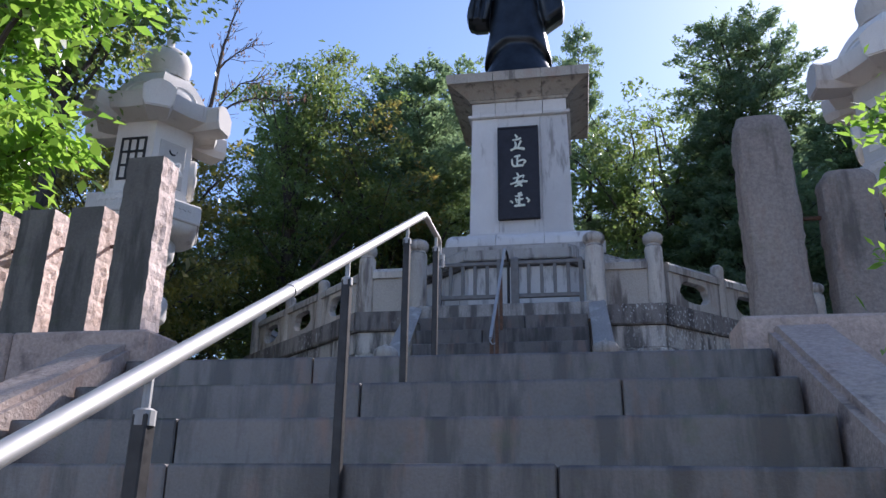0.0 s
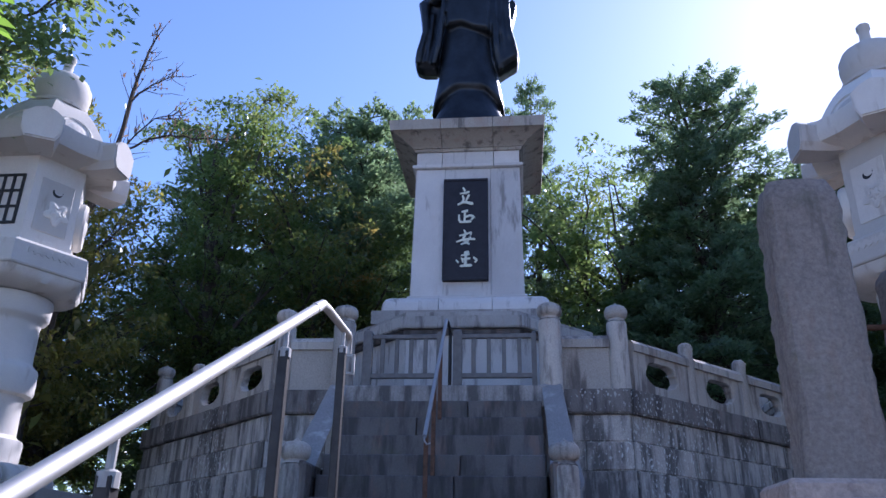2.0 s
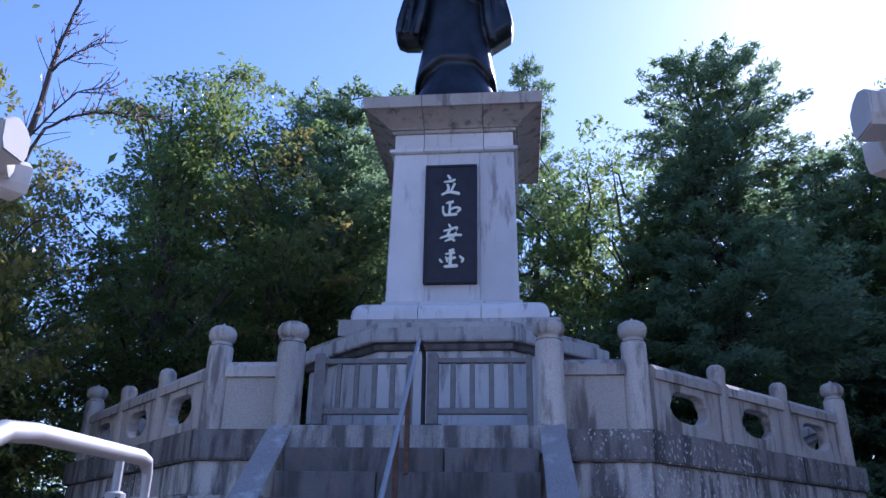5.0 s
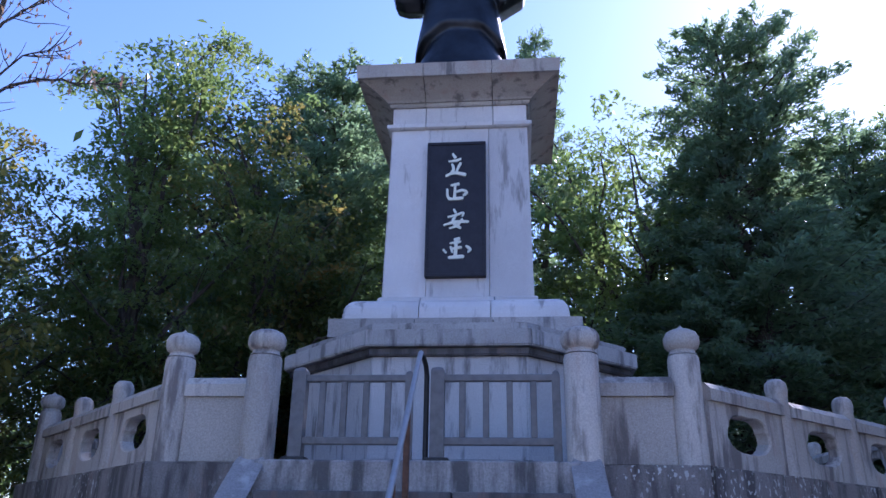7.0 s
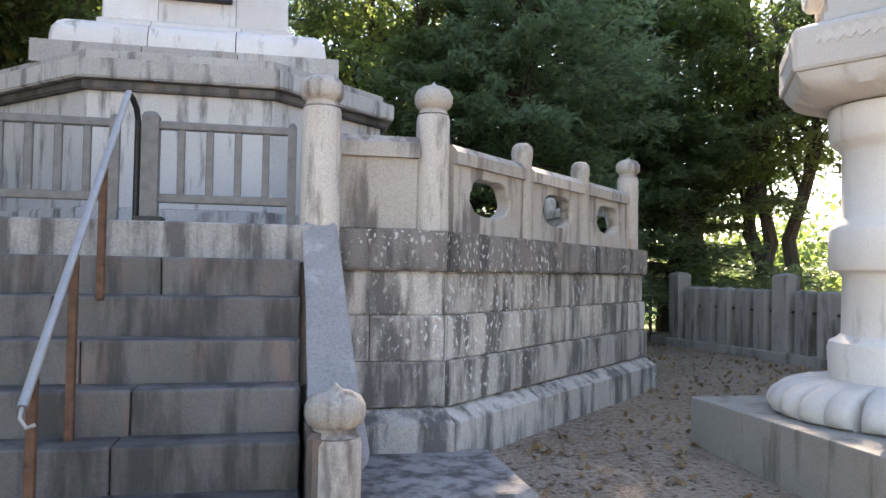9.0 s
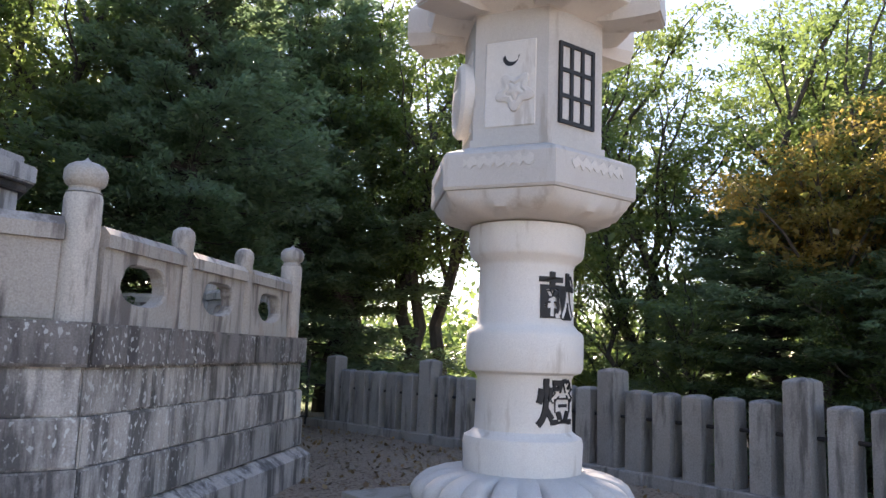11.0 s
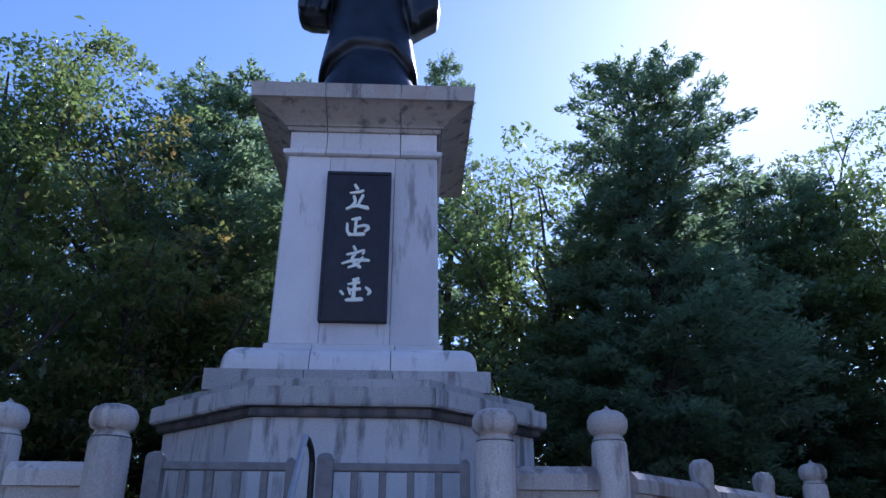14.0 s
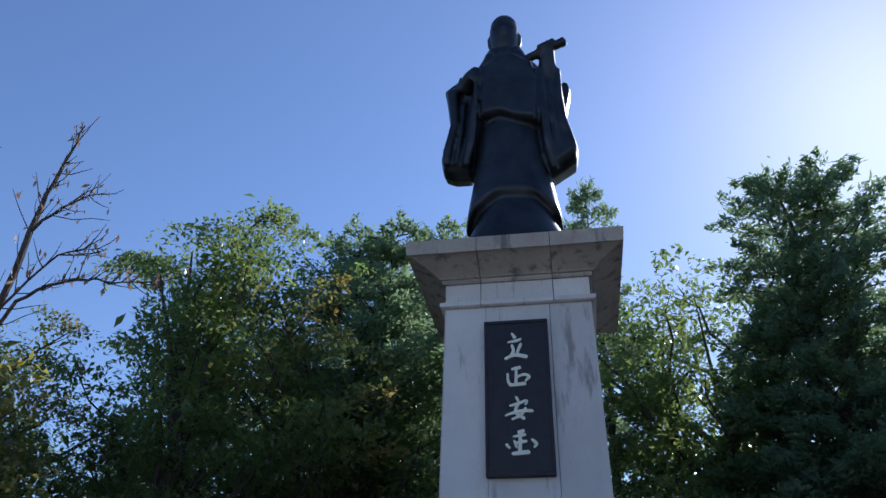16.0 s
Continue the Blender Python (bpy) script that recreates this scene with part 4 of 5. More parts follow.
    fold([(-0.45, -0.50, 8.92), (-0.45, -0.49, 8.6), (-0.43, -0.47, 8.35)], [0.03, 0.022, 0.02])
    bmesh.ops.recalc_face_normals(b, faces=b.faces)
    statue = part("statue", b, BRONZE, None, smooth=True)
    tagged(statue, "dark bronze robed standing figure raising a rolled scroll", "statue")
    rm = statue.modifiers.new("blend", "REMESH")
    rm.mode, rm.voxel_size, rm.use_smooth_shade = "VOXEL", 0.022, True
    sm = statue.modifiers.new("soften", "SMOOTH")
    sm.factor, sm.iterations = 0.5, 2
    for v in statue.data.vertices:
        v.co -= Vector((cx, cy, 6.05))
    statue.location = (cx, cy, 6.05)


build_statue()


# ---- stone lanterns ----
def hexa(r, z, lift=0.0):
    """A hexagon with its corners on the x axis, three points to a side."""
    pts = []
    for k in range(6):
        a, c = math.pi / 3 * k, math.pi / 3 * (k + 1)
        p, q = Vector((math.cos(a), math.sin(a), 0)) * r, Vector((math.cos(c), math.sin(c), 0)) * r
        for j in range(4):
            t = j / 4
            u = abs(2 * t - 1) ** 2.2
            v = p.lerp(q, t)
            pts.append((v.x, v.y, z + lift * u))
    return pts


def build_lantern():
    lan = thing("stone_lantern", "tall pale carved granite lantern on a square stone slab", "stone lantern", "pair of stone lanterns")
    part("base_slab", block(-0.742, 0.742, -0.742, 0.742, -0.25, 0.363, 0.01, segments=2), LANTERN_BASE, lan, "square granite base slab")
    # lotus foot: a domed ring and sixteen petals
    b = bmesh.new()
    loops = []
    n = 192
    for r, z, g in ((0.575, 0.363, 0.4), (0.596, 0.375, 0.8), (0.608, 0.405, 1.0), (0.603, 0.44, 1.0), (0.582, 0.475, 1.0), (0.54, 0.508, 1.0), (0.48, 0.532, 0.8), (0.41, 0.545, 0.4), (0.33, 0.55, 0.0)):
        loop = []
        for i in range(n):
            a = 2 * math.pi * i / n
            d = abs(((a * 12 / (2 * math.pi)) % 1.0) - 0.5) * 2
            lobe = abs(math.sin(a * 12))
            cut = 0.11 * max(0.0, (d - 0.84) / 0.16) ** 1.3 - 0.065 * lobe ** 0.7 * (1 - 0.5 * max(0.0, d - 0.7)) + 0.025
            loop.append((r * (1 - g * cut) * math.cos(a), r * (1 - g * cut) * math.sin(a), z - g * 0.10 * cut))
        loops.append(loop)
    rings(loops, bm=b)
    part("lotus_foot", b, LANTERN, lan, "ring of carved lotus petals", True)
    part("column", lathe([(0.53, 0.335), (0.545, 0.335), (0.70, 0.343), (0.735, 0.335), (0.755, 0.30), (0.775, 0.278), (1.06, 0.272), (1.085, 0.285), (1.10, 0.325), (1.125, 0.338), (1.30, 0.338), (1.325, 0.328), (1.345, 0.30), (1.375, 0.279), (1.69, 0.274), (1.72, 0.285), (1.745, 0.32), (1.77, 0.333), (1.90, 0.343), (1.925, 0.335)], 48), LANTERN, lan, smooth=True)
    for ch, z in (("\u732e", 1.505), ("\u71c8", 0.92)):
        ob = letters("character", ch, 0.27, 0.012, Matrix.Translation((0.0, -0.274, z)) @ Matrix.Rotation(math.pi / 2, 4, "X"), BLACK, lan, 0.006, 0.276)
    # bowl: carved lotus underside, hexagonal table
    b = bmesh.new()
    loops = []
    n = 144
    for t, r, z in ((0, 0.335, 1.935), (0.2, 0.40, 1.942), (0.5, 0.50, 1.975), (0.8, 0.555, 2.025), (1, 0.575, 2.068)):
        loop = []
        for i in range(n):
            a = 2 * math.pi * i / n
            hx = math.cos(math.pi / 6) / math.cos((a % (math.pi / 3)) - math.pi / 6)
            f = (1 - t) + t * hx * 1.06
            ridge = 1 + 0.05 * abs(math.sin(9 * a)) * math.sin(math.pi * min(1, t + 0.1))
            loop.append((r * f * ridge * math.cos(a), r * f * ridge * math.sin(a), z))
        loops.append(loop)
    rings(loops, bm=b)
    part("bowl_underside", b, LANTERN, lan, "carved with lotus petals", True)
    part("bowl", rings([hexa(0.622, 2.07), hexa(0.632, 2.085), hexa(0.632, 2.262), hexa(0.615, 2.282), hexa(0.47, 2.335), hexa(0.45, 2.34)]), LANTERN, lan)
    for k in range(6):
        am = math.pi / 6 + k * math.pi / 3
        m = Matrix.Rotation(am, 4, "Z") @ Matrix.Translation((0.547, 0, 2.20))
        bb = bmesh.new()
        rnd = random.Random(k)
        top = [(-0.20 + 0.02 * j, 0.035 + 0.016 * math.sin(1.9 * j + k)) for j in range(21)]
        low = [(-0.20 + 0.02 * j, -0.012 + 0.016 * math.sin(2.3 * j + 2 * k)) for j in range(21)]
        ring = low + top[::-1]
        rings([[(x, p[0], p[1]) for p in ring] for x in (-0.012, 0.006)], bm=bb)
        bmesh.ops.recalc_face_normals(bb, faces=bb.faces)
        o = part("bowl_carving", bb, LANTERN, lan)
        o.matrix_basis = m
    # fire box
    part("fire_box", rings([hexa(0.455, 2.34), hexa(0.455, 2.38), hexa(0.435, 2.385), hexa(0.435, 3.15)]), LANTERN, lan)
    for k in range(6):
        am = math.pi / 6 + k * math.pi / 3
        m = Matrix.Rotation(am, 4, "Z") @ Matrix.Translation((0.377, 0, 2.71))
        if k % 3 == 1:
            win = part("window", block(-0.004, 0.003, -0.13, 0.13, -0.225, 0.225), LANTERN, lan, "pale recessed panel")
            win.matrix_basis = m
            lat = bmesh.new()
            for j in range(4):
                yy = -0.13 + 0.26 * j / 3
                block(0.0, 0.016, yy - 0.011, yy + 0.011, -0.236, 0.236, bm=lat)
            for j in range(4):
                zz = -0.225 + 0.45 * j / 3
                block(0.001, 0.0155, -0.14, 0.14, zz - 0.011, zz + 0.011, bm=lat)
            part("lattice", lat, BLACK, win, "black painted lattice")
        else:
            pan = part("side_panel", block(-0.004, 0.008, -0.15, 0.15, -0.26, 0.24, 0.006), LANTERN, lan)
            pan.matrix_basis = m
            mo = bmesh.new()
            outer = [(0.045 * math.cos(a), 0.045 * math.sin(a)) for a in [math.pi * (0.95 + 1.1 * j / 12) for j in range(13)]]
            innr = [(0.012 + 0.042 * math.cos(a), 0.02 + 0.042 * math.sin(a)) for a in [math.pi * (0.98 + 1.04 * j / 12) for j in range(13)]]
            v0 = [mo.verts.new((0.0095, p[0], 0.135 + p[1])) for p in outer]
            v1 = [mo.verts.new((0.0095, p[0], 0.135 + p[1])) for p in innr]
            for j in range(12):
                mo.faces.new((v0[j], v0[j + 1], v1[j + 1], v1[j]))
            part("crescent", mo, BLACK, pan, "dark crescent opening")
            cv = bmesh.new()
            rings([[(r * (1 + 0.22 * math.cos(5 * a)) * math.cos(a), r * (1 + 0.22 * math.cos(5 * a)) * math.sin(a), z) for a in [2 * math.pi * q / 50 for q in range(50)]] for z, r in ((0, 0.10), (0.012, 0.095), (0.02, 0.06), (0.012, 0.045), (0.022, 0.03), (0.024, 0.01))], bm=cv)
            bmesh.ops.rotate(cv, verts=cv.verts, cent=(0, 0, 0), matrix=Matrix.Rotation(math.pi / 2, 3, "Y"))
            bmesh.ops.translate(cv, verts=cv.verts, vec=(0.006, 0.03, -0.06))
            part("relief", cv, LANTERN, pan, "carved flower relief", True)
            if k in (0, 2):
                bs = lathe([(-0.01, 0.225), (0.045, 0.225), (0.068, 0.205), (0.07, 0.17), (0.056, 0.15), (0.06, 0.08), (0.082, 0.05), (0.085, 0.01)], 32)
                bmesh.ops.rotate(bs, verts=bs.verts, cent=(0, 0, 0), matrix=Matrix.Rotation(math.pi / 2, 3, "Y"))
                bmesh.ops.translate(bs, verts=bs.verts, vec=(0.006, 0.0, -0.03))
                part("boss", bs, LANTERN, pan, "round carved boss", True)
    # roof
    part("roof", rings([hexa(0.44, 3.13), hexa(0.47, 3.15), hexa(0.60, 3.16, 0.02), hexa(0.70, 3.18, 0.05), hexa(0.725, 3.24, 0.06), hexa(0.715, 3.36, 0.08), hexa(0.66, 3.39, 0.03), hexa(0.545, 3.44, 0.0), hexa(0.495, 3.53), hexa(0.44, 3.62), hexa(0.385, 3.70), hexa(0.32, 3.775), hexa(0.26, 3.83)]), LANTERN, lan, "flared hexagonal roof", True)
    horn = None
    for k in range(6):
        m = Matrix.Rotation(k * math.pi / 3, 4, "Z") @ Matrix.Translation((0.545, 0, 3.085)) @ Matrix.Rotation(radians(-2), 4, "Y")
        if horn is None:
            prof = [(-0.12, 0.03), (0.12, 0.03), (0.155, 0.10), (0.165, 0.25), (0.085, 0.315), (0.0, 0.345), (-0.085, 0.315), (-0.165, 0.25), (-0.155, 0.10)]
            b = rings([[(x, p[0] * f, p[1] * g + u) for p in prof] for x, f, g, u in ((-0.34, 0.5, 0.85, 0.09), (-0.20, 0.62, 0.9, 0.045), (-0.05, 0.78, 0.95, 0.012), (0.10, 0.92, 1.0, 0.0), (0.24, 1.0, 1.03, 0.0))])
            bmesh.ops.recalc_face_normals(b, faces=b.faces)
            bmesh.ops.bevel(b, geom=[e for e in b.edges if all(v.co.x > 0.2 for v in e.verts)], offset=0.012, segments=2, affect="EDGES")
            horn = part("roof_horn", b, LANTERN, lan)
            horn.matrix_basis = m
        else:
            again(horn, m)
    fr = None
    for k in range(6):
        m = Matrix.Rotation(math.pi / 6 + k * math.pi / 3, 4, "Z") @ Matrix.Translation((0.455, 0, 3.47)) @ Matrix.Rotation(radians(64), 4, "Y")
        if fr is None:
            fr = part("roof_leaf", lathe([(-0.06, 0.17), (0.0, 0.165), (0.014, 0.14), (0.0, 0.125), (-0.002, 0.1), (0.012, 0.06), (0.014, 0.01)], 28), LANTERN, lan, smooth=True)
            fr.matrix_basis = m
        else:
            again(fr, m)
    part("finial", lathe([(3.81, 0.27), (3.835, 0.275), (3.85, 0.24), (3.87, 0.225), (3.92, 0.25), (4.0, 0.262), (4.08, 0.258), (4.15, 0.225), (4.20, 0.16), (4.235, 0.085), (4.26, 0.055), (4.30, 0.046), (4.38, 0.046), (4.40, 0.058), (4.44, 0.058), (4.455, 0.045)], 32), LANTERN, lan, "onion finial", True)
    return lan


lantern = build_lantern()
lantern.location = (3.555, 8.395, 0.06)
lantern.scale = (1.095, 1.095, 1.095)
copy_thing(lantern, Matrix.Translation((-4.675, 8.31, 0.06)))


# ---- far stone fence ----
def build_far_fence(points, label):
    """A row of square posts along a line, every sixth one taller."""
    fence = thing("stone_fence", label, "stone fence", "stone fences round the grounds")
    short = tall = None
    a, b = Vector(points[0]), Vector(points[1])
    way = (b - a).normalized()
    turn = math.atan2(way.y, way.x)
    n = int((b - a).length / 0.335)
    rnd = random.Random(5)

    def post(w, h):
        bm = rings([square(w, 0), square(w * 0.98, h - 0.04), square(w * 0.9, h - 0.025), square(w * 0.45, h - 0.004), square(0.01, h)])
        return wobble(bm, 0.006)

    for i in range(n):
        p = a + way * 0.335 * i
        m = Matrix.Translation((p.x, p.y, PLAZA + 0.10)) @ Matrix.Rotation(turn + rnd.uniform(-.04, .04), 4, "Z") @ Matrix.Rotation(rnd.uniform(-.012, .012), 4, "X")
        if i % 6 == 2:
            if tall is None:
                tall = part("tall_post", post(0.112, 1.0), FENCE, fence)
                tall.matrix_basis = m
            else:
                again(tall, m)
        elif short is None:
            short = part("post", post(0.098, 0.80), FENCE, fence)
            short.matrix_basis = m
        else:
            again(short, m)
    k = 0
    while k * 1.4 < (b - a).length:
        ln = min(1.4, (b - a).length - k * 1.4)
        o = part("base_stone", block(0.002, ln - 0.002, -0.15, 0.15, -0.15, 0.12, 0.012), FENCE, fence)
        o.matrix_basis = Matrix.Translation((a.x + way.x * 1.4 * k, a.y + way.y * 1.4 * k, PLAZA)) @ Matrix.Rotation(turn, 4, "Z")
        k += 1
    bar = pipe([(a.x, a.y, PLAZA + 0.62), (b.x, b.y, PLAZA + 0.62)], 0.018, 8)
    part("tie_bar", bar, DARK_STEEL, fence)
    return settle(fence, (a.x, a.y, PLAZA))


build_far_fence(((6.4, 5.43, 0), (6.4, 12.4, 0)), "row of weathered square granite fence posts under the trees")
build_far_fence(((6.453, 12.60, 0), (5.92, 15.76, 0)), "row of weathered square granite fence posts under the trees")


def build_metal_fence(a, b):
    """A low fence of thin dark bars between two rails."""
    fence = thing("metal_fence", "low dark metal fence of thin upright bars", "metal fence")
    a, b = Vector(a), Vector(b)
    n = int((b - a).length / 0.11)
    bar = None
    for i in range(n + 1):
        p = a.lerp(b, i / n)
        m = Matrix.Translation(p)
        if i % 6 == 0:
            o = part("post", block(-0.02, 0.02, -0.02, 0.02, -0.1, 1.0, 0.004), DARK_STEEL, fence)
            o.matrix_basis = m
        elif bar is None:
            bar = part("bar", block(-0.008, 0.008, -0.008, 0.008, 0.10, 0.92), DARK_STEEL, fence)
            bar.matrix_basis = m
        else:
            again(bar, m)
    for z in (0.12, 0.90):
        part("rail", pipe([a + Vector((0, 0, z)), b + Vector((0, 0, z))], 0.012, 6), DARK_STEEL, fence)
    return settle(fence, a)


build_metal_fence((5.86, 15.9, PLAZA), (4.4, 16.5, PLAZA))


# ---- trees ----
def mesh_from(name, verts, faces, material, smooth=False):
    me = bpy.data.meshes.new(name)
    me.vertices.add(len(verts))
    me.vertices.foreach_set("co", np.asarray(verts, np.float32).ravel())
    sizes = np.full(len(faces), faces.shape[1])
    me.loops.add(int(sizes.sum()))
    me.loops.foreach_set("vertex_index", faces.astype(np.int32).ravel())
    me.polygons.add(len(faces))
    me.polygons.foreach_set("loop_start", (np.arange(len(faces)) * faces.shape[1]).astype(np.int32))
    me.update(calc_edges=True)
    me.validate()
    me.materials.append(material)
    if smooth:
        me.shade_smooth()
    return me


def leaf_mesh(name, rng, centres, outward, length, width, material, droop=0.3, flat=0.5):
    """Diamond leaves, folded along the rib, at the centres; outward: their general way."""
    n = len(centres)
    u = outward + rng.normal(0, 0.75, (n, 3))
    u[:, 2] -= droop
    u /= np.linalg.norm(u, axis=1, keepdims=True) + 1e-9
    up = rng.normal(0, 1, (n, 3))
    up[:, 2] = np.abs(up[:, 2]) + flat * 2
    v = np.cross(u, up)
    v /= np.linalg.norm(v, axis=1, keepdims=True) + 1e-9
    w = np.cross(v, u)
    ln = (length * rng.uniform(0.6, 1.25, (n, 1)))
    wd = (width * rng.uniform(0.6, 1.25, (n, 1)))
    a = centres - u * ln * 0.5
    b = centres + v * wd * 0.5 + w * wd * 0.18
    c = centres + u * ln * 0.5
    d = centres - v * wd * 0.5 + w * wd * 0.18
    verts = np.stack([a, b, c, d], 1).reshape(-1, 3)
    faces = np.arange(n * 4).reshape(-1, 4)
    return mesh_from(name, verts, faces, material)


def limbs_mesh(name, paths, material):
    bm = bmesh.new()
    for pts, radii in paths:
        pipe(pts, radii, 7 if radii[0] > 0.03 else 5, bm=bm)
    return mesh_of(name, bm, material, True)


def bend(p, q, sag, rng, k=5):
    p, q = Vector(p), Vector(q)
    out = []
    for i in range(k + 1):
        t = i / k
        r = p.lerp(q, t)
        r.z += sag * math.sin(math.pi * t)
        if 0 < i < k:
            r += Vector(rng.normal(0, 0.03, 3)) * (q - p).length * 0.6
        out.append(r)
    return out


def broadleaf(seed, height, radius, base_clear, clumps, per_clump, leaf, material, clump_size=0.42, lean=(0, 0), stems=1):
    """Trunk, limbs to every clump, and leaves gathered in clumps in an uneven crown."""
    rng = np.random.default_rng(seed)
    paths, cents, outs, sizes = [], [], [], []
    mid = Vector((lean[0], lean[1], base_clear + (height - base_clear) * 0.5))
    hz = (height - base_clear) * 0.5
    forks = []
    for s in range(stems):
        foot = Vector((rng.normal(0, 0.15) * (stems > 1), rng.normal(0, 0.15) * (stems > 1), -0.15))
        top = Vector((lean[0] * 0.8 + rng.normal(0, radius * 0.22), lean[1] * 0.8 + rng.normal(0, radius * 0.22), height * 0.80))
        trunk = bend(foot, top, 0, rng, 8)
        r0 = 0.030 * height / stems ** 0.4
        paths.append((trunk, [r0 * (1.25 if i == 0 else 1 - 0.96 * i / 8) for i in range(9)]))
        forks.append(trunk)
    boughs = max(10, clumps // 9)
    made = 0
    golden = math.pi * (3 - math.sqrt(5))
    for c in range(boughs):
        h = 1 - 2 * (c + 0.5) / boughs
        a = golden * c + rng.normal(0, 0.25)
        ring = math.sqrt(max(0.0, 1 - h * h))
        d = Vector((ring * math.cos(a), ring * math.sin(a), h))
        far = rng.uniform(0.62, 1.12)
        p = mid + Vector((d.x * radius, d.y * radius, d.z * hz)) * far
        trunk = forks[c % stems]
        k = min(7, max(2, int(8 * (p.z - 0.35 * radius) / (height * 0.85)) - 1))
        start = trunk[k]
        rr = 0.014 + 0.009 * (p - start).length
        path = bend(start, p, 0.10 * (p - start).length, rng, 6)
        paths.append((path, [rr, rr * 0.85, rr * 0.7, rr * 0.55, rr * 0.4, rr * 0.28, 0.005]))
        m = 26
        ts = rng.uniform(0.25, 0.85, m)
        cents.append(np.array(start) + np.outer(ts, np.array(p - start)) + rng.normal(0, 0.22, (m, 3)))
        outs.append(rng.normal(0, 0.5, (m, 3)))
        sizes.append(np.full((m, 1), 2.2 if radius > 1.5 else 0.8))
        for s in range(9):
            t = rng.uniform(0.30, 1.06)
            q = path[min(5, int(t * 6))].lerp(path[min(6, int(t * 6) + 1)], (t * 6) % 1.0) + Vector(rng.normal(0, 1, 3) * np.array([0.42, 0.42, 0.26])) * (0.35 + 0.65 * t) * radius / 2.6
            if s % 3 == 0:
                paths.append((bend(path[min(5, int(t * 5))], q, 0.02, rng, 3), [0.012, 0.009, 0.006, 0.003]))
            size = clump_size * rng.uniform(0.7, 1.5)
            rad = size * 1.25 * np.sqrt(rng.uniform(0, 1, per_clump))
            ang = rng.uniform(0, 2 * math.pi, per_clump)
            rad *= 0.8 + 0.28 * np.sin(3 * ang + rng.uniform(0, 6)) * np.sin(2 * ang + rng.uniform(0, 6))
            g = np.stack([rad * np.cos(ang), rad * np.sin(ang), rng.normal(0, 0.10 * size + 0.02, per_clump) - 0.32 * rad ** 2 / size], 1)
            slope = rng.normal(0, 0.22, 2)
            g[:, 2] += g[:, 0] * slope[0] + g[:, 1] * slope[1]
            cents.append(np.array(q) + g)
            sizes.append(np.ones((per_clump, 1)))
            o = g * 1.1 / size
            o[:, 2] = -0.05
            outs.append(o + np.array((p - mid).normalized()) * 0.3)
            made += 1
    return limbs_mesh("trunk", paths, BARK), leaf_mesh("crown", rng, np.concatenate(cents), np.concatenate(outs), leaf[0] * np.concatenate(sizes), leaf[1] * np.concatenate(sizes), material, flat=0.9)


